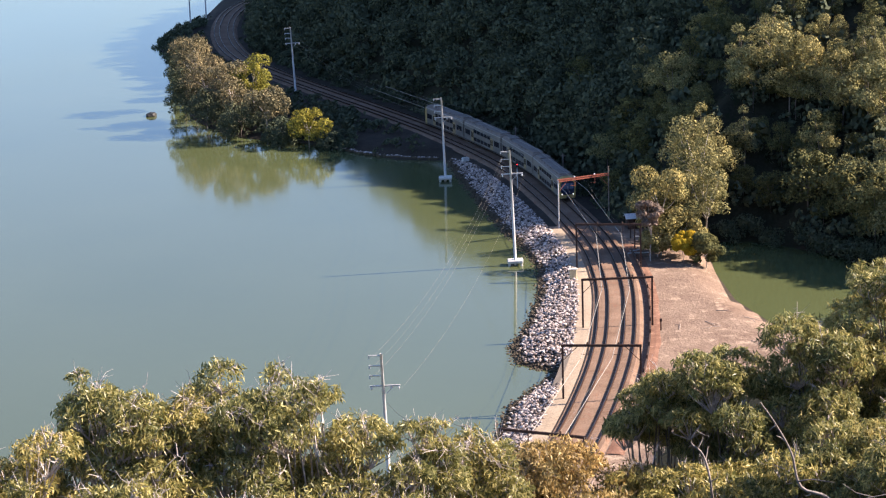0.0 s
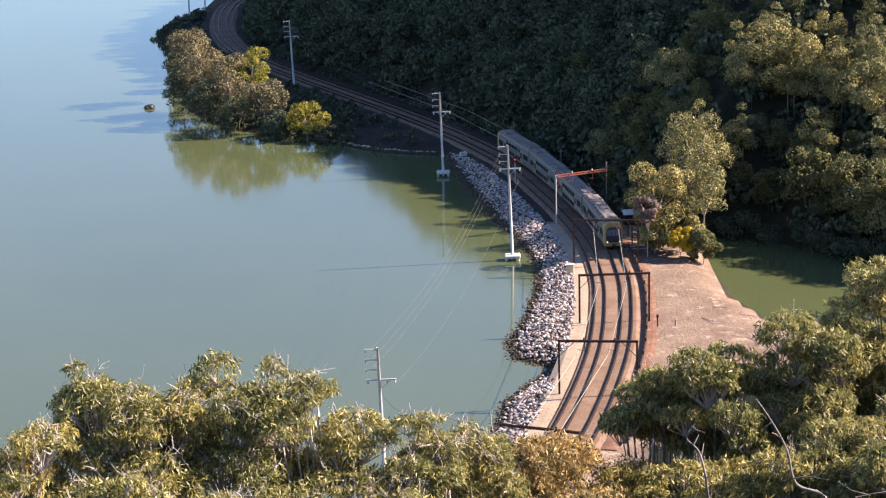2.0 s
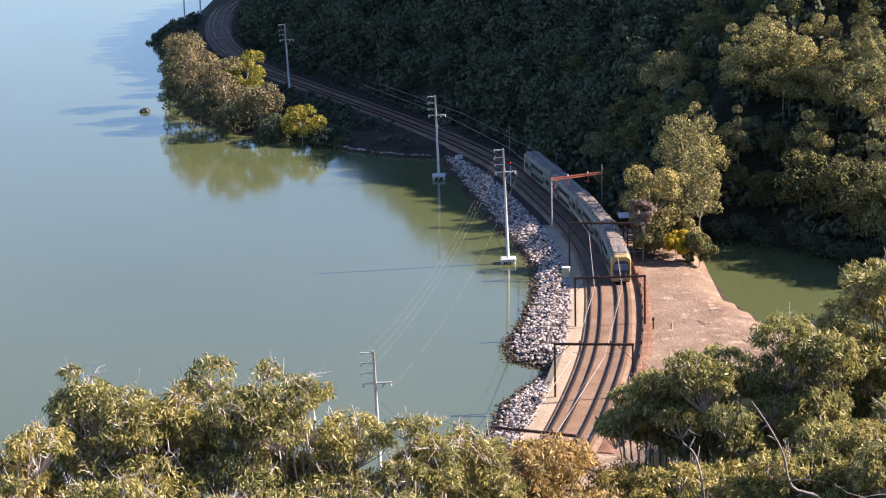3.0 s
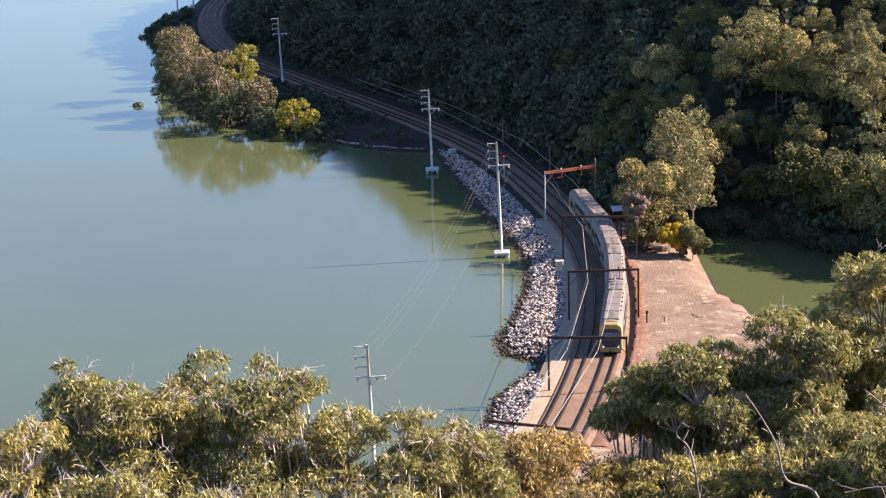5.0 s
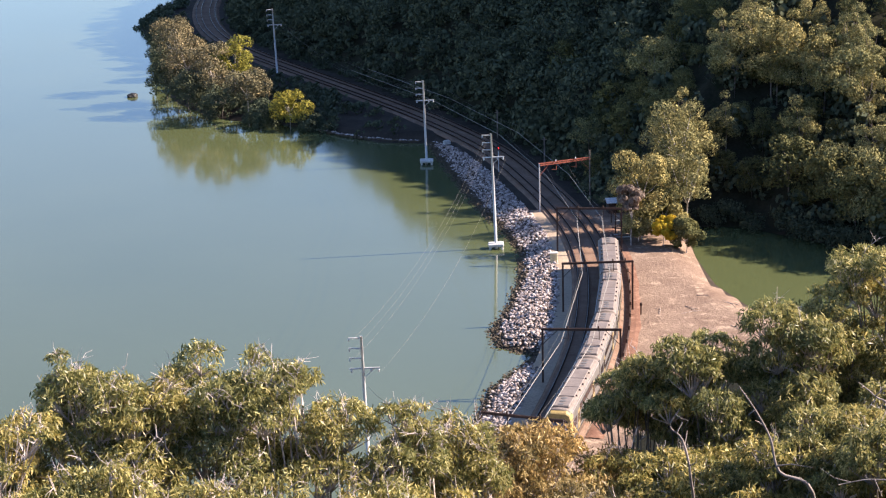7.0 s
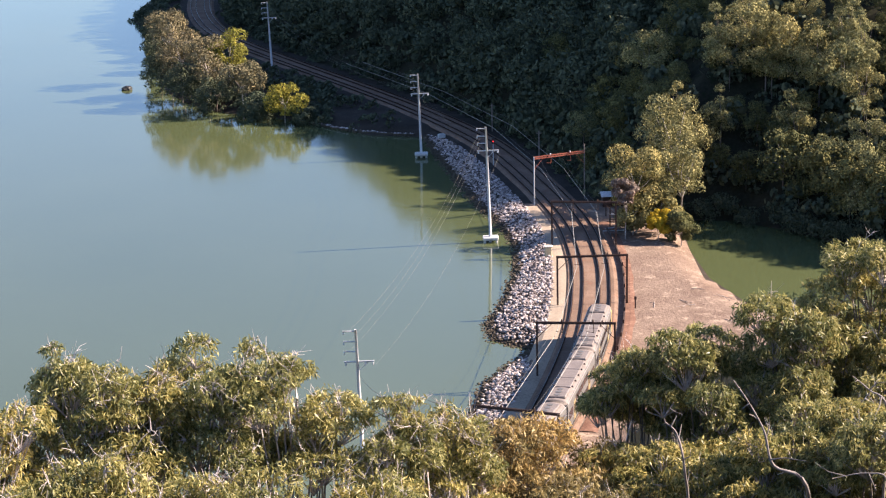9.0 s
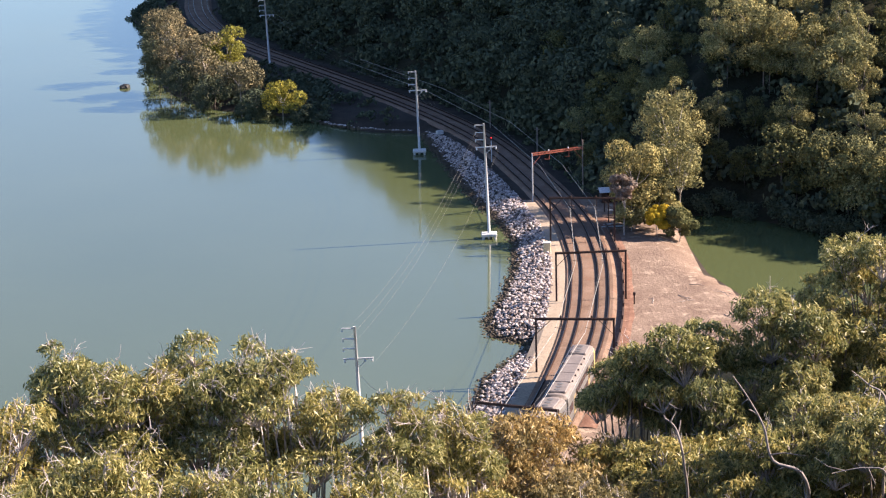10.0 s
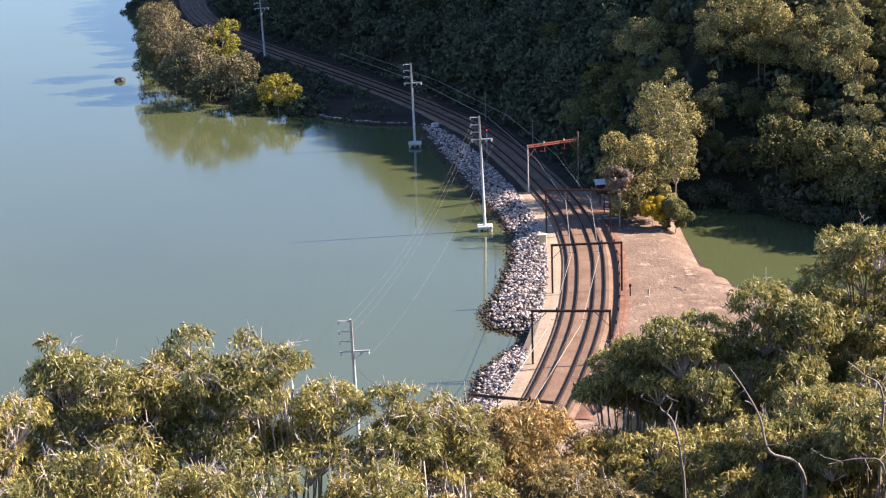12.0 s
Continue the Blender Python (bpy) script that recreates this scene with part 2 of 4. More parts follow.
def inside(poly, x, y):
    """Signed distance to a polygon, positive inside."""
    p = np.array(poly, float)
    best = np.full(x.shape, 1e9)
    odd = np.zeros(x.shape, bool)
    for a, b in zip(p, np.roll(p, -1, 0)):
        d = b - a
        t = np.clip(((x - a[0]) * d[0] + (y - a[1]) * d[1]) / (d @ d), 0, 1)
        best = np.minimum(best, np.hypot(x - a[0] - t * d[0], y - a[1] - t * d[1]))
        if a[1] != b[1]:
            odd ^= ((a[1] > y) != (b[1] > y)) & (x < d[0] * (y - a[1]) / d[1] + a[0])
    return np.where(odd, best, -best)


LAND = [(-400, -200), (-160, 70), (-112, 102), (-78, 128), (-50, 154), (-30, 182), (-14, 207), (-4, 226), (0.5, 240), (2.4, 247.3), (4.0, 258.4), (9.1, 269.0),
        (10.7, 272.4), (5.6, 276.8), (5.0, 285.1), (7.3, 294.9), (9.5, 310.4), (10.5, 327.5), (8.3, 342.9), (4.5, 360), (0.8, 383.5),
        (-3.4, 410), (-4.5, 418.7), (-14.7, 421.4), (-25.4, 432), (-31.8, 441), (-41.6, 445.7), (-52, 453.9), (-62.5, 476.3),
        (-71.2, 525.3), (-78.3, 563.8), (-86.5, 596.8), (-85.5, 619.5), (-81, 636.8), (-79.6, 669.3), (-79.2, 698), (-66, 760),
        (-20, 830), (120, 1000), (600, 1000), (600, -200)]
LAGOON = [(37.6, 323), (38.6, 306.7), (43.2, 289.2), (50, 277), (75, 266), (100, 268), (108, 282), (98, 296), (82, 303), (68, 315),
          (58, 331), (48, 342), (41, 344), (38, 338)]
HILL = [tuple(on_line(arc_at(y), 8.5)) for y in (352, 375, 400, 425, 450, 480, 510, 540, 570, 600, 640, 680)] + \
       [(-40, 760), (20, 830), (140, 1000), (600, 1000), (600, 300), (150, 295), (110, 299), (86, 305), (70, 317), (59, 334), (48, 344), (36, 347)]
NEAR = [tuple(on_line(arc_at(y), 9.0)) for y in (100, 120, 140, 160, 180, 200, 220, 236)] + \
       [(26, 252), (48, 258), (80, 256), (150, 262), (600, 262), (600, -200), (-300, -200), (-160, 40)]


def lumps(x, y, scale, seed):
    """Smooth random relief out of a few crossing waves."""
    r = np.random.RandomState(seed)
    z = 0
    for k in range(7):
        a, f = r.uniform(0, 6.28), scale * r.uniform(0.6, 1.7)
        z = z + np.sin((x * np.cos(a) + y * np.sin(a)) * f + r.uniform(0, 6.28))
    return z / 7


def ground_height(x, y):
    x, y = np.asarray(x, float), np.asarray(y, float)
    d = np.minimum(inside(LAND, x, y), -inside(LAGOON, x, y))
    z = np.clip(d * 0.34, -3.0, 1.45) + np.where(d > 5, 0.06 * lumps(x, y, 0.8, 3), 0)
    dh = inside(HILL, x, y)
    up = np.interp(dh, [0, 3, 60, 120, 400], [0, 2.5, 56, 94, 170]) * (1 + 0.10 * lumps(x, y, 0.05, 5))
    up = up * np.interp(x, [48, 112, 400], [1.0, 0.5, 0.42])
    z = z + np.where(dh > 0, up, 0)
    dn = inside(NEAR, x, y)
    up = np.interp(dn, [0, 20, 60, 100, 122, 140, 600], [0, 8, 31, 60, 77.5, 79.5, 88])
    return z + np.where(dn > 0, up, 0)


# ---------------- water and ground ----------------
def build_water():
    bm = bmesh.new()
    bmesh.ops.create_grid(bm, x_segments=24, y_segments=24, size=3600)
    ob = part("water", bm, WATER)
    ob.location = (0, 500, 0)
    tagged(ob, "calm green estuary water with a faint sheen of sky", "water", kind="structure")


def build_ground():
    xs = np.concatenate([np.arange(-260, -100, 8.0), np.arange(-100, 110, 1.6), np.arange(110, 420, 8.0)])
    ys = np.concatenate([np.arange(-160, 200, 5.0), np.arange(200, 460, 1.6), np.arange(460, 700, 3.0), np.arange(700, 960, 12.0)])
    gx, gy = np.meshgrid(xs, ys)
    gz = ground_height(gx, gy)
    nx, ny = len(xs), len(ys)
    me = bpy.data.meshes.new("ground")
    verts = np.stack([gx, gy, gz], -1).reshape(-1, 3)
    i = (np.arange(ny - 1)[:, None] * nx + np.arange(nx - 1)[None, :]).ravel()
    faces = np.stack([i, i + 1, i + nx + 1, i + nx], 1)
    me.from_pydata(verts.tolist(), [], faces.tolist())
    for m in (DIRT, LITTER, SHADEDMUD):
        me.materials.append(m)
    c = verts[faces].mean(1)
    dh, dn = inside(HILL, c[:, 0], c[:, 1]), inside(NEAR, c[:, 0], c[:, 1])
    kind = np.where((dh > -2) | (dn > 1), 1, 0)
    # the hill's shadow on the far shore, put into its soil colour
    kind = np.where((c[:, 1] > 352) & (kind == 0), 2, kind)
    kind = np.where((c[:, 2] < 0.25) & (kind == 0), 2, kind)
    left = np.interp(c[:, 1], LINE[:, 1], LINE[:, 0]) - c[:, 0]
    kind = np.where((left > 6.0) & (c[:, 1] > 200) & (kind == 0), 2, kind)      # shade in the gaps between the stones, painted with the dark soil
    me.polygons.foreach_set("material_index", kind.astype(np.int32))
    me.polygons.foreach_set("use_smooth", np.ones(len(faces), bool))
    ob = new("ground", me)
    tagged(ob, "bare pinkish dirt bank and dark bushland slopes", "ground", kind="structure")


def strip(name, offs, s0, s1, step, mat, label, cat):
    """A band swept along the railway; offs: (side offset, height) across it."""
    bm = bmesh.new()
    rows = []
    for s in np.arange(s0, s1, step):
        rows.append([bm.verts.new((*on_line(s, o), z)) for o, z in offs])
    for a, b in zip(rows, rows[1:]):
        for k in range(len(offs) - 1):
            bm.faces.new((a[k], a[k + 1], b[k + 1], b[k]))
    bmesh.ops.recalc_face_normals(bm, faces=bm.faces)
    ob = part(name, bm, mat)
    return tagged(ob, label, cat, kind="structure")


def build_railway():
    s_end = ARC[-1]
    strip("ballast", [(-4.0, 1.3), (-3.3, 1.72), (-0.5, 1.74), (0.5, 1.70), (3.3, 1.74), (4.1, 1.3)], 0, s_end, 2.0, BALLAST,
          "rust-stained ballast bed under two railway tracks", "ballast")
    strip("access_road", [(-6.6, 1.2), (-5.6, 1.57), (-4.4, 1.60), (-3.6, 1.58)], arc_at(205), arc_at(352), 2.0, ROADSAND,
          "pale sandy gravel service track beside the rails", "road")
    for side in (-SIDE, SIDE):
        track = tagged(new("railway_track"), "rusty curved railway track on dark sleepers", "railway track", "tracks of the line")
        for o in (-0.75, 0.75):
            prof = [(-0.075, 1.82), (-0.075, 1.86), (-0.05, 1.88), (-0.05, 2.0), (0.05, 2.0), (0.05, 1.88), (0.075, 1.86), (0.075, 1.82)]
            bm = bmesh.new()
            rows = [[bm.verts.new((*on_line(s, side + o + a * 1.3), z)) for a, z in prof] for s in np.arange(0, s_end, 2.5)]
            for a, b in zip(rows, rows[1:]):
                for k in range(len(prof) - 1):
                    bm.faces.new((a[k], a[k + 1], b[k + 1], b[k]))
            top = bmesh.new()
            rows = [[top.verts.new((*on_line(s, side + o + a), 2.004)) for a in (-0.04, 0.04)] for s in np.arange(0, s_end, 2.5)]
            for a, b in zip(rows, rows[1:]):
                top.faces.new((a[0], a[1], b[1], b[0]))
            rail = part("rail", bm, RAILSTEEL, track, "dark rusty steel rail")
            bm = bmesh.new()
            # dark strip that widens the rail by its painted shade and dust
            rows = [[bm.verts.new((*on_line(s, side + o + a), 1.772)) for a in (-0.16, 0.16)] for s in np.arange(0, s_end, 2.5)]
            for a, b in zip(rows, rows[1:]):
                bm.faces.new((a[0], a[1], b[1], b[0]))
            part("rail_head", top, RAILSHINE, rail, "polished running surface")
            part("rail_bed", bm, RAILBED, rail, "dark strip under the rail, painted shade with oily brake dust")
        bm = bmesh.new()
        for s in np.arange(arc_at(200), arc_at(440), 0.65):
            a, b = on_line(s, side - 1.25), on_line(s, side + 1.25)
            bar(bm, (*a, 1.674), (*b, 1.674), 0.24, 0.12)
        tagged(part("sleeper_run", bm, SLEEPER, track, "closely spaced weathered sleepers"), kind="stuff")


def build_rocks():
    """The rubble wall between the water and the service track: loose stones, each a rough lump."""
    r = np.random.RandomState(4)
    bm = bmesh.new()
    bmesh.ops.create_icosphere(bm, subdivisions=1, radius=1.0)
    base = np.array([v.co[:] for v in bm.verts])
    tri = np.array([[v.index for v in f.verts] for f in bm.faces])
    bm.free()
    vs, fs = [], []
    n = 0
    s0, s1 = arc_at(196), arc_at(421)
    ss, off = r.uniform(s0, s1, 42000), -r.uniform(5.4, 17.5, 42000)
    pts = np.stack([on_line(a, b) for a, b in zip(ss, off)])
    pts = pts[inside(LAND, pts[:, 0], pts[:, 1]) > -0.9][:15000]
    zs = ground_height(pts[:, 0], pts[:, 1])
    for (x, y), z in zip(pts, zs):
        size = 0.09 + 0.19 * r.rand() ** 2
        v = base * (1 + r.uniform(-0.28, 0.28, (len(base), 1))) * size * r.uniform(0.7, 1.35, 3) * (1, 1, 0.8)
        a = r.uniform(0, 6.28)
        c, sn = math.cos(a), math.sin(a)
        v = v @ np.array([[c, sn, 0], [-sn, c, 0], [0, 0, 1]])
        vs.append(v + (x, y, max(z, -0.15) + size * 0.3))
        fs.append(tri + n)
        n += len(base)
    me = bpy.data.meshes.new("rubble_stones")
    me.from_pydata(np.concatenate(vs).tolist(), [], np.concatenate(fs).tolist())
    me.materials.append(ROCK)
    wall = tagged(new("rubble_embankment"), "rubble stone embankment between water and railway", "embankment", kind="structure")
    rest = tagged(new("rubble_stones", me), "pale grey rubble stones armouring the railway embankment", kind="stuff")
    rest.parent = wall
    shapes = []
    for k in range(8):
        bm = bmesh.new()
        bmesh.ops.create_icosphere(bm, subdivisions=1, radius=1.0)
        for v in bm.verts:
            v.co = v.co * r.uniform(0.72, 1.22)
            v.co.z *= 0.75
        me = bpy.data.meshes.new("stone")
        bm.to_mesh(me)
        bm.free()
        me.materials.append(BOULDER)
        shapes.append(me)
    made = 0
    while made < 290:
        x, y = on_line(r.uniform(arc_at(240), arc_at(345)), -r.uniform(5.8, 16.5))
        d = float(inside(LAND, np.array([x]), np.array([y]))[0])
        if d < 0.2:
            continue
        ob = new("stone", shapes[r.randint(8)])
        k = r.uniform(0.18, 0.32)
        ob.matrix_world = pose(x, y, float(ground_height(x, y)) + 0.14, r.uniform(0, 40), r.uniform(0, 40), r.uniform(0, 360)) @ Matrix.Scale(k, 4)
        ob.parent = wall
        made += 1


# ---------------- poles, portals and wires ----------------
def transmission_pole(x, y, z, height, lean, footing):
    thing = tagged(new("power_pole"), "tall pale power pole with short side arms" + (" on a concrete footing" if footing else ""), "power pole", "power poles along the shore")
    thing.matrix_world = pose(x, y, z, 0, lean, 0)
    bm = bmesh.new()
    tube(bm, [(0, 0, -1.5), (0, 0, height * 0.5), (0, 0, height)], [0.26, 0.21, 0.15], 10)
    part("pole", bm, POLEGREY, thing, smooth=True)
    for k, zz in enumerate((0.25, 1.45, 2.6)):
        bm = bmesh.new()
        tube(bm, [(0, 0, height - zz), (-0.8, 0, height - zz + 0.05), (-1.45, 0, height - zz + 0.08)], [0.09, 0.08, 0.07], 6)
        arm = part("side_arm", bm, POLEGREY, thing)
        bm = bmesh.new()
        tube(bm, [(-1.4, 0, height - zz + 0.1), (-1.4, 0, height - zz - 0.28)], [0.07, 0.1], 6)
        part("insulator", bm, GALV, arm)
    bm = bmesh.new()
    box(bm, (-1.5, -0.08, height - 3.85), (1.9, 0.08, height - 3.68), 0.02)
    arm = part("crossarm", bm, POLEGREY, thing)
    for xx in (-1.3, 0.9, 1.75):
        bm = bmesh.new()
        tube(bm, [(xx, 0, height - 3.85), (xx, 0, height - 4.0), (xx, 0, height - 4.2)], [0.06, 0.13, 0.1], 7)
        part("insulator", bm, GALV, arm)
    bm = bmesh.new()
    bar(bm, (0.1, 0.1, height - 4.9), (1.2, 0.1, height - 3.9), 0.06, 0.06)
    part("brace", bm, POLEGREY, thing)
    if footing:
        bm = bmesh.new()
        box(bm, (-1.25, -1.0, 0.2), (1.25, 1.0, 0.7), 0.1)
        foot = part("footing", bm, CONCRETE, thing, "pale concrete pile cap")
        for xx in (-0.95, 0.95):
            for yy in (-0.7, 0.7):
                bm = bmesh.new()
                tube(bm, [(xx, yy, -2.5), (xx, yy, 0.3)], 0.2, 8)
                part("pile", bm, CONCRETE, foot)
    return thing


def portal(a, b, height, mat, label, lattice=False):
    """A steel frame over the tracks between the feet a and b."""
    a, b = Vector((*a, 1.4)), Vector((*b, 1.4))
    d = (b - a)
    thing = tagged(new("track_portal"), label, "overhead portal", "portals over the tracks")
    thing.location = a
    w = d.length
    thing.rotation_euler = (0, 0, math.atan2(d.y, d.x))
    h = height - 1.4
    for xx in (0, w):
        bm = bmesh.new()
        if lattice:
            tube(bm, [(xx, 0, -0.3), (xx, 0, h + (1.3 if xx else 0.1))], 0.11, 8)
        else:
            for yy in (-0.1, 0.1):
                box(bm, (xx - 0.12, yy - 0.02, -0.3), (xx + 0.12, yy + 0.02, h), 0)
            box(bm, (xx - 0.03, -0.1, -0.3), (xx + 0.03, 0.1, h), 0)
            box(bm, (xx - 0.25, -0.25, -0.3), (xx + 0.25, 0.25, 0.12), 0.03)
        part("post", bm, (BARKDARK if xx else POLEGREY) if lattice else mat, thing)
    bm = bmesh.new()
    if lattice:
        for zz in (h - 0.22, h + 0.12):
            for yy in (-0.18, 0.18):
                bar(bm, (0, yy, zz), (w, yy, zz), 0.07, 0.07)
        k = 0.0
        up = False
        while k < w - 0.4:
            for yy in (-0.18, 0.18):
                bar(bm, (k, yy, h + (0.12 if up else -0.22)), (k + 0.5, yy, h + (-0.22 if up else 0.12)), 0.05, 0.05)
            up = not up
            k += 0.5
    else:
        for yy in (-0.1, 0.1):
            box(bm, (-0.15, yy - 0.03, h - 0.16), (w + 0.15, yy + 0.03, h + 0.12), 0)
        box(bm, (-0.15, -0.1, h - 0.03), (w + 0.15, 0.1, h + 0.03), 0)
    part("beam", bm, mat, thing)
    for xx, sgn in ((0, 1), (w, -1)):
        bm = bmesh.new()
        bar(bm, (xx, 0, h - 2.0), (xx + sgn * 1.9, 0, h - 0.1), 0.07, 0.07)
        part("knee_brace", bm, mat, thing)
    for xx in (w / 2 - SIDE + 0.3, w / 2 + SIDE + 0.3):
        bm = bmesh.new()
        box(bm, (xx - 0.04, -0.04, h - 1.3), (xx + 0.04, 0.04, h - 0.1), 0)
        bar(bm, (xx, 0, h - 1.25), (xx - 0.9, 0, h - 1.1), 0.05, 0.05)
        drop = part("drop_bracket", bm, mat, thing)
        bm = bmesh.new()
        tube(bm, [(xx - 0.1, 0, h + 0.1), (xx - 0.1, 0, h + 0.3), (xx - 0.1, 0, h + 0.45)], [0.09, 0.13, 0.06], 7)
        part("insulator", bm, GALV if lattice else RUST, drop)
    return thing


def cable(name, pts, radius, mat, label, category="cable", group=""):
    bm = bmesh.new()
    tube(bm, pts, radius, 4)
    return tagged(part(name, bm, mat), label, category, group)


def sagging(a, b, drop, n=14):
    return [tuple(Vector(a).lerp(Vector(b), k / n) - Vector((0, 0, drop * 4 * (k / n) * (1 - k / n)))) for k in range(n + 1)]


POLES = [(-10.1, 229.5, 0.0, 15.9, -1.5, False), (6.8, 331.9, 0.2, 18.4, -1.6, True), (-4.7, 399.1, 0.2, 15.8, -1.2, True),
         (-40.6, 501.1, 1.5, 15.2, -2.0, False), (-80.0, 622.0, 1.0, 13.0, 0.0, False), (-77.5, 640.0, 1.0, 15.0, 0.0, False), (-66, 700.0, 1.0, 14.0, 0.0, False)]
PORTALS = [((2.5, 224.1), (11.5, 220.4)), ((10.8, 256.1), (20.4, 255.1)), ((15.1, 288.4), (24.8, 288.8)), ((16.1, 322.5), (25.9, 321.3))]


def build_line_side():
    for p in POLES:
        transmission_pole(*p)
    for a, b in PORTALS:
        portal(a, b, 8.5, RUST, "rust-brown steel portal carrying the overhead wires")
    portal((14.6, 350.5), (23.3, 355.0), 9.6, REDSTEEL, "red-painted lattice portal on grey posts", True)
    # overhead wires: straight from portal to portal
    holds = [200, 222.2, 255.6, 288.6, 322, 354.5, 392, 430, 470]
    for side in (-SIDE, SIDE):
        pts = [(*on_line(arc_at(y), side), 6.9) for y in holds]
        cable("contact_wire", pts, 0.038, WIRE, "bright contact wire strung over a railway track", "wire", "overhead wires")
        top = []
        for p, q in zip(pts, pts[1:]):
            top += sagging((p[0], p[1], 8.3), (q[0], q[1], 8.3), 0.7, 8)[:-1]
        cable("carrier_wire", top, 0.011, LINEWIRE, "sagging carrier wire above a railway track", "wire", "overhead wires")
    for p, q in zip(POLES[:4], POLES[1:4]):
        for k, (dx, dz) in enumerate(((-1.4, -0.4), (-1.4, -1.6), (-1.4, -2.75), (1.75, -4.1))):
            a = (p[0] + dx, p[1], p[2] + p[3] + dz)
            b = (q[0] + dx, q[1], q[2] + q[3] + dz)
            cable("power_line", sagging(a, b, 3.0), 0.009, LINEWIRE, "thin sagging power line between two poles", "power line", "power lines")


# ---------------- trees ----------------
def pad_quads(centres, outward, r, length, width):
    """Leaf sprays lying roughly flush with the outside of a foliage pad."""
    n = len(centres)
    up = outward + r.normal(0, 0.38, (n, 3))
    up /= np.linalg.norm(up, axis=1)[:, None] + 1e-9
    d = np.cross(up, r.normal(0, 1, (n, 3)))
    d /= np.linalg.norm(d, axis=1)[:, None] + 1e-9
    s = np.cross(up, d)
    ln = (length * r.uniform(0.6, 1.35, n))[:, None]
    wd = (width * r.uniform(0.6, 1.35, n))[:, None]
    return np.stack([centres - d * ln * 0.5, centres + s * wd * 0.5 - d * ln * 0.1, centres + d * ln * 0.5, centres - s * wd * 0.5 + d * ln * 0.05], 1)


def leaf_quads(centres, outward, r, length, width, droop):
    """A small pointed leaf for each centre; droop pulls it downwards."""
    n = len(centres)
    d = outward * (1 - droop) + r.normal(0, 0.55, (n, 3))
    d[:, 2] -= droop * 1.1
    d /= np.linalg.norm(d, axis=1)[:, None] + 1e-9
    s = np.cross(d, r.normal(0, 1, (n, 3)))
    s /= np.linalg.norm(s, axis=1)[:, None] + 1e-9
    ln = (length * r.uniform(0.65, 1.3, n))[:, None]
    wd = (width * r.uniform(0.7, 1.3, n))[:, None]
    return np.stack([centres - d * ln * 0.5, centres + s * wd * 0.5 - d * ln * 0.05, centres + d * ln * 0.5, centres - s * wd * 0.5 - d * ln * 0.05], 1)


def ball(n, r):
    v = r.normal(0, 1, (n, 3))
    return v / np.linalg.norm(v, axis=1)[:, None]


def crown_lobes(r, rx, rz, count, low=-0.8):
    """Foliage pads round the outside of a crown, centred on 0; (centre, radius)."""
    v = ball(count * 3, r)
    v = v[v[:, 2] > low][:count]
    size = rx * r.uniform(0.26, 0.44, len(v))
    return v * np.array([rx, rx, rz]) * r.uniform(0.55, 0.98, (len(v), 1)), size


def far_crown(seed, rx, rz, lobes=16, leaves=130, length=0.62, width=0.34):
    """A billowing crown: round lobes over an ellipsoid, leaf sprays on their outside alone."""
    r = np.random.RandomState(seed)
    v = ball(lobes * 4, r)
    v = v[v[:, 2] > -0.85][:lobes]
    size = rx * r.uniform(0.22, 0.44, len(v))
    cs = v * np.array([rx, rx, rz]) * r.uniform(0.45, 0.86, (len(v), 1))
    out = []
    for i, (c, s) in enumerate(zip(cs, size)):
        k = int(leaves * (s / (0.36 * rx)) ** 2)
        v = ball(k, r)
        v = v[v[:, 2] > -0.6]
        p = c + v * np.array([1, 1, 0.88]) * s * r.uniform(0.74, 1.1, (len(v), 1))
        gap = np.linalg.norm(p[:, None] - cs[None], axis=2) / size[None]
        gap[:, i] = 9
        keep = gap.min(1) > 0.62
        out.append(pad_quads(p[keep], v[keep], r, length, width))
    return np.concatenate(out), cs


def trunk_mesh(bm, r, foot, tops, height, thick, sides=6, twig=None):
    """A trunk that forks into limbs reaching the foliage pads."""
    fork = Vector((r.uniform(-0.4, 0.4), r.uniform(-0.4, 0.4), height * 0.42))
    tube(bm, [foot, Vector(foot).lerp(fork, 0.5) + Vector((r.uniform(-0.2, 0.2), r.uniform(-0.2, 0.2), 0)), fork], [thick, thick * 0.8, thick * 0.65], sides)
    for t in tops:
        t = Vector(t)
        mid = fork.lerp(t, 0.5) + Vector((r.uniform(-0.5, 0.5), r.uniform(-0.5, 0.5), r.uniform(-0.2, 0.9)))
        tube(bm, [fork, mid, t], [thick * 0.42, thick * 0.26, thick * 0.1], max(4, sides - 2), False)


def far_tree(seed, height, rx, rz, leaf, bark, name, label, lobes=16, leaves=130, length=0.62, width=0.34, category="tree", group=""):
    r = np.random.RandomState(seed)
    thing = tagged(new(name), label, category, group)
    quads, cs = far_crown(seed, rx, rz, lobes, leaves, length, width)
    cz = height - rz
    bm = bmesh.new()
    trunk_mesh(bm, r, (0, 0, -1.0), [c * 0.9 + (0, 0, cz) for c in cs[::2]], height, 0.013 * height)
    part("trunk", bm, bark, thing, smooth=True)
    ob = new("crown", array_mesh("crown", quads + (0, 0, cz), 4, leaf))
    ob.parent = thing
    return thing


def tuft_leaves(c, up, r, count, spread, length, width):
    """A hanging tuft of long gum leaves round c."""
    v = ball(count, r) + up * 0.75
    v /= np.linalg.norm(v, axis=1)[:, None]
    p = c + v * np.array([1, 1, 0.7]) * spread * r.uniform(0.25, 1.0, (count, 1))
    return leaf_quads(p, v, r, length, width, 0.62)


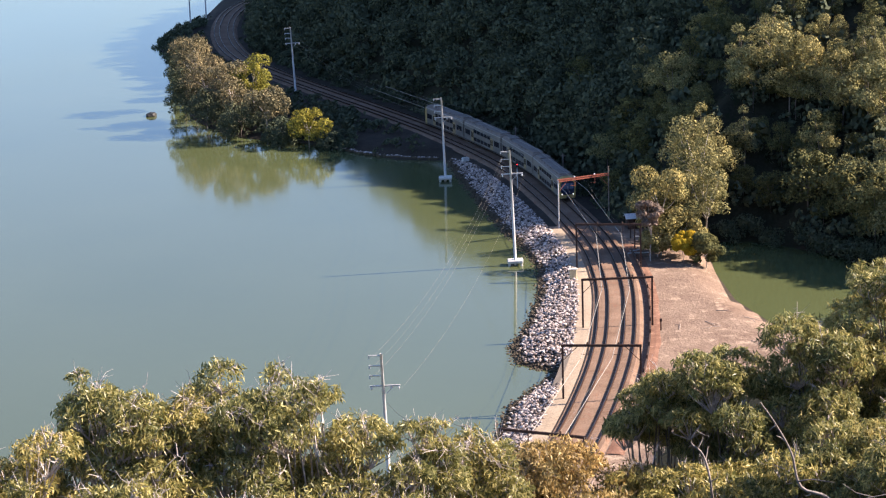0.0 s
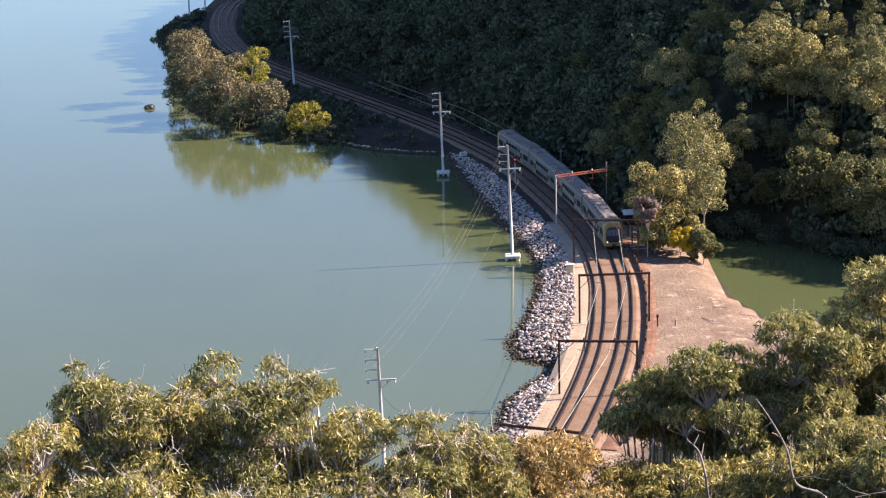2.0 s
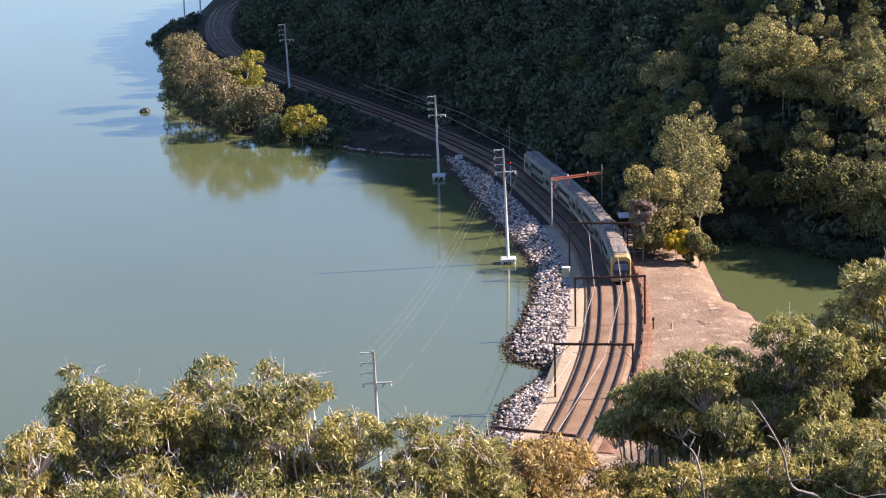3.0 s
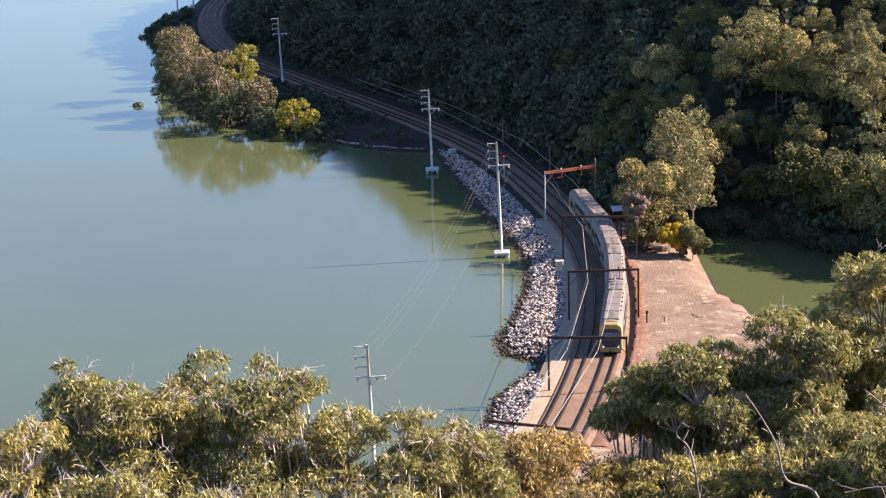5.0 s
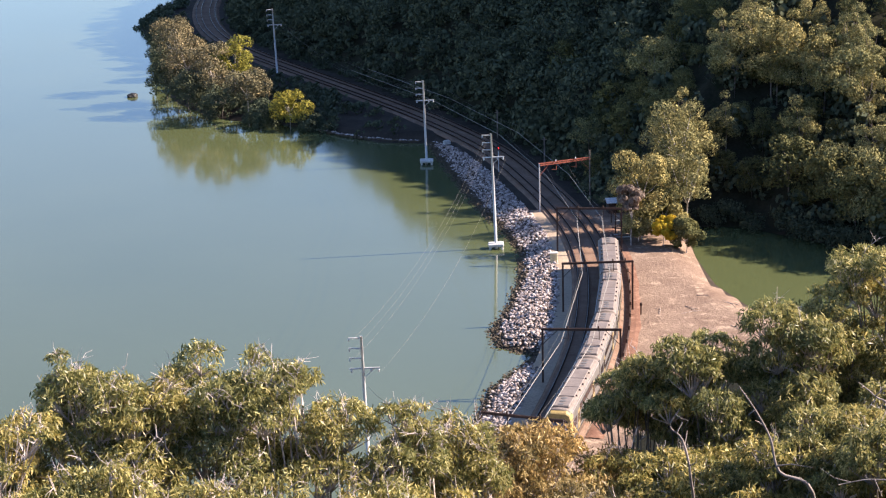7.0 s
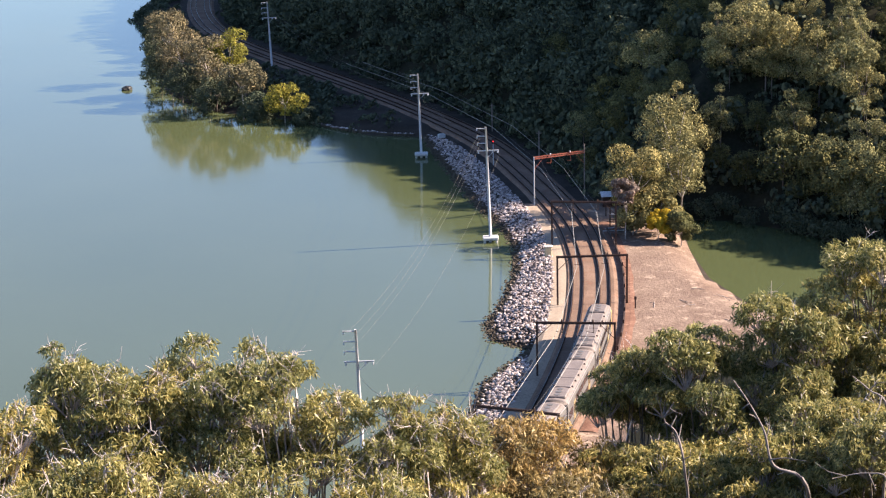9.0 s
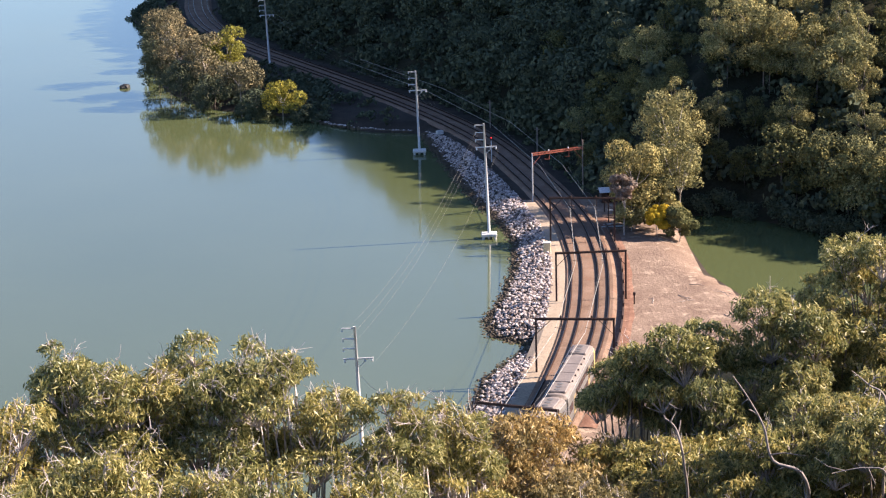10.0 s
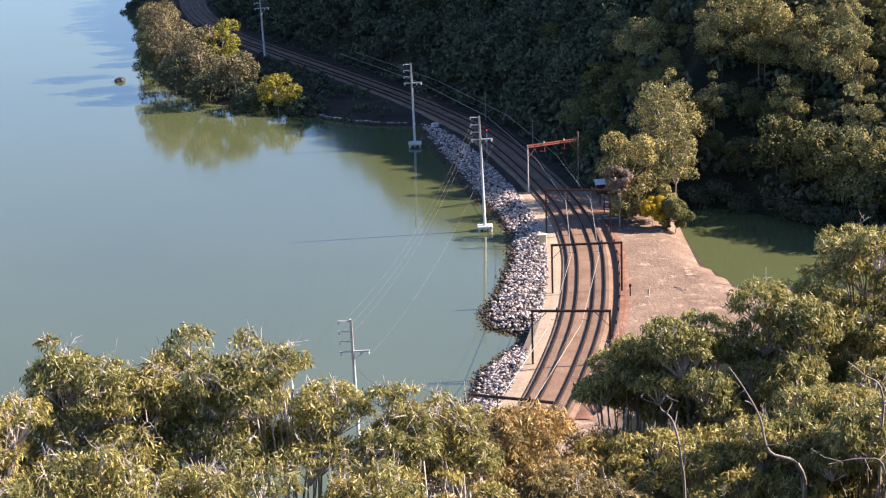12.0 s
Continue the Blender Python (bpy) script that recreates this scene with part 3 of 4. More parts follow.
def near_tree(seed, x, y, top, rx, rz, leaf, lobes=12, tufts=90, leaves=26, length=0.17, width=0.034, spread=0.26, twigs=True, label="", bare=3, bark=None, low=-0.45, sprigs=0):
    """A gum tree seen from close by: limbs, twigs and tufts of long leaves."""
    r = np.random.RandomState(seed)
    foot = float(ground_height(x, y))
    height = top - foot
    thing = tagged(new("gum_tree"), label, "tree", "gum trees below the lookout")
    thing.location = (x, y, foot)
    cz = height - rz
    cs, size = crown_lobes(r, rx, rz, lobes, low)
    bm, tw = bmesh.new(), bmesh.new()
    trunk_mesh(bm, r, (0, 0, -0.8), [c * 0.9 + (0, 0, cz) for c in cs], height, 0.17, 7)
    for _ in range(sprigs):      # thin leaders standing out of the crown
        c = np.array([r.uniform(-0.7, 0.7) * rx, r.uniform(-0.7, 0.7) * rx, rz * r.uniform(0.72, 0.95) + 0.1])
        for _k in range(3):
            q = c * (0.5, 0.5, 0.4) + r.normal(0, 0.12, 3)
            tube(tw, [q + (0, 0, cz), (q + c) / 2 + r.normal(0, 0.07, 3) + (0, 0, cz), c + r.normal(0, 0.08, 3) + (0, 0, cz)], [0.022, 0.016, 0.008], 4, False)
        cs = np.vstack([cs, c])
        size = np.append(size, r.uniform(0.14, 0.24))
    part("trunk", bm, bark or BARK, thing, smooth=True)
    quads = []
    for c, s in zip(cs, size):
        c = c + (0, 0, cz)
        root = c - np.array([0, 0, s * r.uniform(0.7, 1.2)]) - c * (0.06, 0.06, 0)
        k = int(tufts * s * s) + 5
        v = ball(k * 2, r)
        v = v[v[:, 2] > -0.12][:k]          # an umbrella of tufts, bare underneath
        for d in v:
            p = c + d * np.array([1, 1, 0.62]) * s * r.uniform(0.72, 1.1)
            quads.append(tuft_leaves(p, d, r, int(leaves * r.uniform(0.5, 1.4)), spread * r.uniform(0.7, 1.3), length, width))
            if twigs and r.rand() < 0.4:
                m = root.copy() * 0.45 + p * 0.55 + r.normal(0, 0.05, 3) + d * (0.12 * s, 0.12 * s, 0)
                tube(tw, [root, m, p], [0.02, 0.014, 0.006], 3, False)
        for _ in range(bare):
            d = ball(1, r)[0]
            d[2] = abs(d[2]) + 0.2
            e = c + d * s * r.uniform(0.9, 1.25)
            m = (c + e) / 2 + r.normal(0, 0.08, 3)
            tube(tw, [c, m, e], [0.018, 0.012, 0.006], 3, False)
            for _k in range(6):
                t = r.uniform(0.2, 0.95)
                q = m + (e - m) * t
                f = q + (d * 0.6 + r.normal(0, 0.6, 3)) * r.uniform(0.12, 0.32)
                tube(tw, [q, (q + f) / 2 + r.normal(0, 0.03, 3), f], [0.007, 0.005, 0.003], 3, False)
    tagged(part("twig", tw, TWIG, thing, "pale bare twigs"), kind="stuff")
    ob = new("crown", array_mesh("crown", np.concatenate(quads), 4, leaf))
    ob.parent = thing
    return thing


def build_near_trees():
    green = "gum tree with drooping yellow-green leaves below the lookout"
    gold = "gum tree with bronzed fine leaves below the lookout"
    dark = "large dark green gum tree with pale limbs below the lookout"
    k = 100
    for x, y, top, rx, rz in NEAR_GREEN:
        k += 1
        near_tree(k, x, y, top, rx, rz, GUMLEAF, label=green, lobes=22, tufts=88, width=0.036, sprigs=3, bare=2, low=-0.15)
    for x, y, top, rx, rz in NEAR_GOLD:
        k += 1
        near_tree(k, x, y, top, rx, rz, GOLDLEAF, label=gold, lobes=24, tufts=60, spread=0.32, length=0.2, width=0.046, bare=1, low=-0.3)
    for x, y, top, rx, rz in NEAR_DARK:
        k += 1
        near_tree(k, x, y, top, rx, rz, DARKGUM, label=dark, lobes=24, tufts=82, spread=0.28, length=0.23, width=0.045, bark=BARKDARK, bare=1, low=-0.7)


def dead_limb(points, thick):
    """A bleached bare limb with a few side twigs, growing up out of the bush below."""
    bm = bmesh.new()
    pts = [Vector(p) for p in points]
    fine = [tuple(p) for p in spline([tuple(p) for p in pts], 5)]
    n = len(fine)
    tube(bm, fine, [thick * (0.25 + 0.75 * k / (n - 1)) for k in range(n)], 6)
    r = np.random.RandomState(int(thick * 1000) + n)
    for k in range(2, n - 2, 3):
        a = np.array(fine[k])
        e = a + r.normal(0, 0.35, 3) + (0, 0, 0.25)
        tube(bm, [a, (a + e) / 2 + r.normal(0, 0.06, 3), e], [thick * 0.4, thick * 0.25, thick * 0.1], 4, False)
    ob = part("dead_branch", bm, DEADWOOD, None, "", True)
    return tagged(ob, "bleached bare limb standing among the gum foliage", "branch", "bare limbs")


BARE_BRANCHES = [([(7.42, 53.8, 65.65), (7.84, 53.8, 65.01), (8.25, 53.8, 64.21), (8.51, 53.8, 63.26), (9.39, 53.8, 62.67), (9.71, 55.39, 59.51), (9.92, 56.44, 45.79)], 0.065),
                 ([(5.86, 53.8, 65.08), (5.6, 53.8, 64.61), (5.93, 53.8, 64.21), (6.15, 53.8, 63.17), (6.47, 55.39, 60.0), (6.68, 56.44, 46.29)], 0.05),
                 ([(10.54, 53.8, 65.71), (10.99, 53.8, 65.31), (11.48, 53.8, 64.74), (11.79, 55.39, 61.57), (12.01, 56.44, 47.86)], 0.05),
                 ([(10.08, 53.8, 62.86), (11.04, 53.8, 62.99), (11.59, 53.8, 62.6), (11.91, 55.39, 59.43), (12.12, 56.44, 45.72)], 0.042)]

NEAR_GREEN = [(-9.9, 43.5, 68.7, 1.7, 2.4), (-8.2, 45.5, 69.3, 1.7, 2.2), (-6.9, 45.0, 68.9, 1.3, 2.2), (-5.6, 46.0, 69.1, 1.8, 2.4), (-3.7, 45.0, 69.1, 1.5, 2.4), (-1.0, 45.5, 68.0, 0.7, 1.3),
              (0.1, 46.5, 67.3, 0.9, 1.6), (-4.6, 42.0, 67.7, 1.8, 2.6), (-7.6, 41.0, 68.3, 2.0, 2.6), (-1.7, 43.0, 67.0, 1.5, 2.2), (-1.6, 44.6, 67.3, 0.8, 1.5), (-10.6, 41, 68.2, 1.8, 2.6), (0.3, 44.0, 66.3, 1.3, 2.0)]
NEAR_GOLD = [(2.9, 60.0, 62.35, 2.7, 2.8), (0.9, 57.0, 61.75, 2.0, 2.8), (4.2, 57.0, 61.9, 2.2, 2.6)]
NEAR_DARK = [(5.6, 64.0, 63.55, 1.6, 2.2), (7.7, 63.0, 64.2, 2.0, 3.0), (10.8, 64.0, 65.0, 2.2, 3.0), (13.6, 66.0, 66.7, 2.3, 3.4), (6.6, 59.0, 62.5, 1.9, 2.4),
             (10.4, 58.0, 63.6, 2.4, 3.2), (13.0, 59.0, 64.3, 2.3, 3.2), (8.4, 57.0, 63.1, 2.0, 2.4), (12.0, 56.0, 63.7, 2.2, 2.8), (5.6, 61.0, 61.7, 1.5, 2.0), (12.0, 65.0, 65.3, 1.9, 3.0)]


def build_limbs():
    for points, thick in BARE_BRANCHES:
        dead_limb(points, thick)


def place(thing, x, y, turn=0.0, scale=1.0, dz=0.0):
    thing.matrix_world = pose(x, y, float(ground_height(x, y)) + dz, 0, 0, turn) @ Matrix.Scale(scale, 4)


def build_shore_trees():
    group = "trees on the wooded point"
    for k, (x, y, h, rx, rz, leaf, label, bark) in enumerate((
            (-33.1, 437.5, 9.5, 4.5, 4.2, LIMELEAF, "rounded yellow-green tree at the water's edge", BARK),
            (-42.6, 447.0, 12.5, 4.8, 5.0, BEIGELEAF, "pale olive tree with white trunks on the wooded point", BARK),
            (-47.0, 464.0, 15.0, 4.6, 6.0, LIMELEAF, "light green tree on the wooded point", BARK),
            (-51.0, 457.5, 15.5, 5.0, 6.6, BEIGELEAF, "dry olive tree leaning over the water", BARK),
            (-58.0, 471.0, 16.5, 5.2, 6.9, BEIGELEAF, "dry olive tree leaning over the water", BARK),
            (-62.5, 488.0, 17.5, 5.2, 6.5, BEIGELEAF, "brownish dry tree on the wooded point", BARK),
            (-63.0, 473.0, 10.5, 5.4, 5.4, SHADEDWOODLEAF, "dark green shrub overhanging the water", BARKDARK),
            (-57.0, 461.5, 9.5, 5.2, 4.9, SHADEDWOODLEAF, "dark green shrub overhanging the water", BARKDARK),
            (-48.5, 451.0, 8.0, 4.8, 4.2, SHADEDWOODLEAF, "dark green shrub overhanging the water", BARKDARK),
            (-39.0, 442.0, 6.0, 4.2, 3.2, SHADEDWOODLEAF, "dark green shrub overhanging the water", BARKDARK),
            (-29.0, 436.0, 4.0, 3.4, 2.2, SHADEDWOODLEAF, "low dark shrub on the shore", BARKDARK),
            (-66.5, 505.0, 9.0, 4.6, 4.8, SHADEDWOODLEAF, "dark green shrub overhanging the water", BARKDARK),
            (-69.5, 524.0, 8.5, 4.6, 4.6, SHADEDWOODLEAF, "dark green shrub overhanging the water", BARKDARK),
            (-72.5, 545.0, 6.5, 4.2, 3.7, SHADEDWOODLEAF, "dark green shrub overhanging the water", BARKDARK),
            (-76.0, 566.0, 5.0, 3.8, 3.0, SHADEDWOODLEAF, "dark green shrub overhanging the water", BARKDARK))):
        place(far_tree(300 + k, h, rx, rz, leaf, bark, "shore_tree", label, 26, 270, 0.42, 0.32, group=group), x, y)
    for k, (x, y, h, rx, rz, leaf, label, nm) in enumerate((
            (29.8, 330.0, 16.0, 4.8, 8.0, ROADLEAF, "tall olive gum tree beside the railway", "gum_tree"),
            (37.0, 343.5, 20.5, 5.4, 6.4, ROADLEAF, "tall gum tree with yellow-olive foliage in layers", "gum_tree"),
            (37.0, 332.5, 14.5, 4.8, 4.6, ROADLEAF, "spreading gum tree with yellow-olive foliage", "gum_tree"),
            (32.5, 331.5, 11.0, 4.2, 5.4, HILLLEAF, "dense green tree behind the dirt bank", "gum_tree"),
            (36.0, 344.0, 12.0, 5.0, 6.2, HILLLEAF, "dense green tree behind the dirt bank", "gum_tree"),
            (29.0, 328.5, 7.0, 3.0, 3.6, ROADLEAF, "leafy olive shrub under the gum trees", "shrub"),
            (33.5, 329.0, 8.5, 3.2, 4.4, ROADLEAF, "leafy olive shrub under the gum trees", "shrub"),
            (36.2, 324.5, 6.6, 2.6, 3.5, HILLLEAF, "green shrub at the edge of the dirt bank", "shrub"),
            (32.9, 324.5, 5.2, 2.0, 2.2, YELLOWLEAF, "wattle shrub in bright yellow bloom", "wattle_shrub"),
            (27.8, 326.2, 10.2, 2.1, 2.5, PINKTWIG, "bare pinkish shrub beside the railway", "shrub"))):
        place(far_tree(330 + k, h, rx, rz, leaf, BARK, nm, label, 24, 430, 0.34, 0.25), x, y)


TALL_GUMS = [(47.1, 365.6, 3, 0.95), (52.7, 364.9, 4, 1.35), (57.3, 363.5, 3, 1.0), (48.6, 362.4, 4, 1.2), (54.6, 361.0, 3, 0.9), (59.7, 360.4, 4, 1.35),
             (62.7, 355.4, 3, 1.0), (65.8, 351.6, 4, 1.4), (68.2, 347.3, 3, 1.0), (66.2, 359.6, 3, 0.95), (70.3, 355.8, 3, 1.0), (33.4, 392.0, 3, 0.9), (36.4, 380.6, 4, 1.25),
             (38.9, 356.6, 3, 0.85), (46.1, 354.2, 3, 0.8), (57.2, 346.7, 3, 0.95), (60.7, 337.4, 4, 1.15), (67.8, 337.6, 3, 0.95), (66.4, 329.7, 4, 1.2),
             (41.6, 351.5, 4, 1.1), (22.3, 416.9, 1, 1.0), (65.4, 324.3, 4, 1.0)]


def build_forest():
    r = np.random.RandomState(9)
    kinds = [far_tree(400 + k, h, rx, rz, leaf, BARKDARK, "hill_tree", label, lobes + 3, 150 if k < 3 else 380, 0.48 if k < 3 else 0.33, 0.38 if k < 3 else 0.26, group="trees on the hillside")
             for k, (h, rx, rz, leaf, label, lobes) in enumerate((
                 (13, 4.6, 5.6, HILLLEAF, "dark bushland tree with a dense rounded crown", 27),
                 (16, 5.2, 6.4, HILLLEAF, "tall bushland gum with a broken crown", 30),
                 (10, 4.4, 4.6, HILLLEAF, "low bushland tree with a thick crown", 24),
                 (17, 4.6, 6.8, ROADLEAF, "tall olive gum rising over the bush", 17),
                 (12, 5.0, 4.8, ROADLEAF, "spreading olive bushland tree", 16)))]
    spots = []
    for gx in np.arange(-70, 190, 5.6):
        for gy in np.arange(306, 720, 5.8):
            x, y = gx + r.uniform(-2.4, 2.4), gy + r.uniform(-2.4, 2.4)
            spots.append((x, y))
    spots = np.array(spots)
    dh = inside(HILL, spots[:, 0], spots[:, 1])
    z = ground_height(spots[:, 0], spots[:, 1])
    ok = (dh > 1.0) & (z < 96 - 0.085 * spots[:, 1]) & (spots[:, 0] < 0.235 * spots[:, 1] + 22)
    spots, z, dh = spots[ok], z[ok], dh[ok]
    near = np.argsort(np.abs(spots[:, 1] - 360) + np.abs(spots[:, 0] - 60) * 0.8)
    first = True
    used = set()
    for n, i in enumerate(near[:150]):
        k = int(r.choice(5, p=[0.36, 0.30, 0.24, 0.04, 0.06]))
        m = pose(spots[i, 0], spots[i, 1], z[i] - 0.3, r.uniform(-4, 4), r.uniform(-4, 4), r.uniform(0, 360)) @ Matrix.Scale(r.uniform(0.6, 0.92), 4)
        if k in used:
            copy_thing(kinds[k], m)
        else:
            kinds[k].matrix_world = m
            used.add(k)
    for x, y, k, size in TALL_GUMS:          # gums that reach up into the sun, part of it painted as paler leaves
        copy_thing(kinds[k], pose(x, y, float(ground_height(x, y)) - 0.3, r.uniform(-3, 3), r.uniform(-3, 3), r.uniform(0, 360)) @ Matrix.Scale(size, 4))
    # trees by the lagoon; the rightmost stand unseen, added to shade its water
    for x, y in ((63.5, 329), (67.5, 323), (72, 318.5), (60.5, 335), (55, 342), (78, 311), (84, 308), (90, 304), (73, 317), (97, 301), (82, 318), (88, 313)):
        copy_thing(kinds[0], pose(x, y, float(ground_height(x, y)) - 0.3, 0, 0, x * 31) @ Matrix.Scale(1.25, 4))
    # the farther woods, one mass of crowns
    crowns = [far_crown(500 + k, rx, rz, 13, 34, 0.85, 0.62)[0] for k, (rx, rz) in enumerate(((4.5, 4.6), (5.0, 5.2), (4.1, 4.6)))]
    out = []
    for i in near[150:]:
        q = crowns[r.randint(3)] * r.uniform(0.75, 1.2)
        a = r.uniform(0, 6.28)
        c, s = math.cos(a), math.sin(a)
        q = q @ np.array([[c, s, 0], [-s, c, 0], [0, 0, 1]])
        out.append(q + (spots[i, 0], spots[i, 1], z[i] + r.uniform(4, 8.5)))
    low = [far_crown(520 + k, 4.0, 2.4, 8, 13, 1.3, 1.0)[0] for k in range(3)]
    for i in range(len(spots)):
        for _ in range(2):
            out.append(low[r.randint(3)] * r.uniform(0.7, 1.1) + (spots[i, 0] + r.uniform(-3, 3), spots[i, 1] + r.uniform(-3, 3), z[i] + r.uniform(0.3, 2.2)))
    edge = HILL[-9:]
    low = [far_crown(540 + k, 3.6, 2.6, 12, 75, 0.46, 0.36)[0] for k in range(3)]
    for a, b in zip(edge, edge[1:]):          # scrub along the lagoon's far shore
        a, b = np.array(a), np.array(b)
        if np.linalg.norm(b - a) > 60:
            continue
        for t in np.arange(0, 1, 2.2 / np.linalg.norm(b - a)):
            c = a + (b - a) * t + r.uniform(-1.6, 1.6, 2) - (1.0, 1.5)
            out.append(low[r.randint(3)] * r.uniform(0.6, 1.0) + (c[0], c[1], max(float(ground_height(c[0], c[1])), 0.2) + r.uniform(0.4, 1.6)))
    if out:
        # the hillside's shade is partly in this leaf colour
        ob = new("far_woods", array_mesh("far_woods", np.concatenate(out), 4, SHADEDWOODLEAF))
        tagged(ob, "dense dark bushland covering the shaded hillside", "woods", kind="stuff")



# ---------------- small things along the line ----------------

def build_details():
    r = np.random.RandomState(21)
    # low rusted barrier and cable run on the hill side of the line
    strip("rusty_verge", [(4.05, 1.50), (4.6, 1.56), (5.6, 1.55), (6.4, 1.40)], arc_at(236), arc_at(338), 2.0,
          surface("rusty_soil", (0.15, 0.078, 0.052), (0.225, 0.125, 0.085), 0.3, 0.95, fine=3.0, relief=0.05, spot=(0.30, 0.18, 0.125), spec=0.1), "rust-red soil verge beside the track", "verge")
    barrier = tagged(new("trackside_barrier"), "low rusted steel barrier beside the track", "barrier")
    for y0 in np.arange(260, 332, 6.0):
        bm = bmesh.new()
        a, b = on_line(arc_at(y0), 4.75), on_line(arc_at(y0 + 5.9), 4.75)
        bar(bm, (*a, 1.80), (*b, 1.80), 0.2, 0.34)
        part("barrier_panel", bm, RUST, barrier)
        bm = bmesh.new()
        box(bm, (a[0] - 0.1, a[1] - 0.1, 1.3), (a[0] + 0.1, a[1] + 0.1, 2.5), 0.02)
        part("barrier_post", bm, RUST, barrier)
    for y0, o, h in ((287, 6.2, 1.8), (334, 5.6, 4.4), (337, 7.0, 2.8), (341, 6.2, 2.2)):
        post = tagged(new("marker_post"), "short rusted steel post on the verge", "post", "posts on the verge")
        c = on_line(arc_at(y0), o)
        post.location = (c[0], c[1], 1.3)
        bm = bmesh.new()
        box(bm, (-0.09, -0.09, -0.2), (0.09, 0.09, h), 0.02)
        part("post_shaft", bm, RUST, post)
        bm = bmesh.new()
        box(bm, (-0.16, -0.14, h - 0.4), (0.16, 0.14, h + 0.05), 0.03)
        part("post_head", bm, RUST, post)
    # small hut with a pale roof
    hut = tagged(new("trackside_hut"), "small dark hut with a pale gabled roof", "hut")
    hut.location = (27.2, 349.5, 1.4)
    hut.rotation_euler = (0, 0, radians(8))
    bm = bmesh.new()
    box(bm, (-1.4, -1.0, -0.2), (1.4, 1.0, 1.9), 0.03)
    part("wall", bm, RUST, hut)
    for sgn in (-1, 1):
        bm = bmesh.new()
        box(bm, (-1.75, 0, -0.04), (1.75, 1.45, 0.04), 0)
        m = Matrix.Translation((0, 0, 2.45)) @ pose(0, 0, 0, 0, 0, 0 if sgn > 0 else 180) @ pose(0, 0, 0, -26, 0, 0)
        for v in bm.verts:
            v.co = m @ v.co
        part("roof_sheet", bm, GALV, hut, "pale metal roof sheet")
    bm = bmesh.new()
    box(bm, (-0.4, -1.03, -0.1), (0.4, -0.99, 1.7), 0)
    part("door", bm, RAILSTEEL, hut)
    # timber offcuts and a small rail frame on the trodden ground by the hut
    for k in range(9):
        x, y = r.uniform(25.6, 31.0), r.uniform(328.5, 343)
        bm = bmesh.new()
        a, ln = r.uniform(-0.5, 0.5), r.uniform(0.8, 1.8)
        d = np.array([math.cos(a), math.sin(a)]) * ln
        bar(bm, (-d[0], -d[1], 0.1), (d[0], d[1], 0.16), 0.24, 0.16)
        ob = tagged(part("old_sleeper", bm, SLEEPER if k % 3 else CONCRETE), "discarded timber sleeper lying beside the railway", "sleeper", "discarded sleepers")
        ob.location = (x, y, float(ground_height(x, y)) + 0.02)
    rail_frame = tagged(new("handrail"), "small pale steel handrail beside the line", "handrail")
    rail_frame.location = (26.6, 336.0, 1.45)
    for xx in (-0.5, 0.5):
        bm = bmesh.new()
        box(bm, (xx - 0.05, -0.05, -0.1), (xx + 0.05, 0.05, 1.7), 0.01)
        part("upright", bm, GALV, rail_frame)
    bm = bmesh.new()
    box(bm, (-0.6, -0.06, 1.6), (0.6, 0.06, 1.75), 0.02)
    part("top_rail", bm, GALV, rail_frame)
    # cream equipment box at the edge of the service track
    boxthing = tagged(new("equipment_box"), "rounded cream equipment cabinet beside the service track", "cabinet")
    boxthing.location = (15.2, 316.3, 1.45)
    bm = bmesh.new()
    box(bm, (-0.55, -0.4, 0.0), (0.55, 0.4, 1.5), 0.08)
    part("cabinet_body", bm, surface("cream_paint", (0.56, 0.47, 0.28), (0.66, 0.57, 0.37), 0.8, 0.6, fine=5), boxthing)
    bm = bmesh.new()
    box(bm, (-0.65, -0.5, 1.5), (0.65, 0.5, 1.64), 0.05)
    part("cabinet_lid", bm, CONCRETE, boxthing)
    # concrete block where the rubble wall begins
    block = tagged(new("concrete_block"), "weathered concrete block at the end of the rubble wall", "block")
    c = on_line(arc_at(414), -5.4)
    block.location = (c[0], c[1], 1.3)
    block.rotation_euler = (0, 0, radians(24))
    bm = bmesh.new()
    box(bm, (-0.7, -0.4, -0.2), (0.7, 0.4, 0.5), 0.06)
    part("block_body", bm, CONCRETE, block)
    bm = bmesh.new()
    box(bm, (-0.55, -0.3, 0.5), (0.55, 0.3, 0.6), 0.03)
    part("block_cap", bm, CONCRETE, block)
    # masts on the hill side, farther up the line
    for y0, h in ((386, 5.6), (414, 5.6)):
        mast = tagged(new("wire_mast"), "dim grey mast beside the railway", "mast", "masts along the line")
        c = on_line(arc_at(y0), 5.2)
        mast.location = (c[0], c[1], 1.4)
        bm = bmesh.new()
        box(bm, (-0.12, -0.12, -0.3), (0.12, 0.12, h), 0.02)
        part("mast_post", bm, BARKDARK, mast)
        bm = bmesh.new()
        box(bm, (-0.5, -0.06, h - 0.5), (0.5, 0.06, h - 0.38), 0)
        part("crossbar", bm, BARKDARK, mast)
    # signal with a red light
    sig = tagged(new("signal"), "slim railway signal showing a red light", "signal")
    c = on_line(arc_at(384.5), -3.8)
    sig.location = (c[0], c[1], 1.4)
    bm = bmesh.new()
    tube(bm, [(0, 0, -0.2), (0, 0, 4.6)], 0.08, 8)
    part("signal_post", bm, POLEGREY, sig)
    bm = bmesh.new()
    box(bm, (-0.28, -0.18, 4.0), (0.28, 0.18, 5.2), 0.06)
    head = part("signal_head", bm, TRAINDARK, sig)
    bm = bmesh.new()
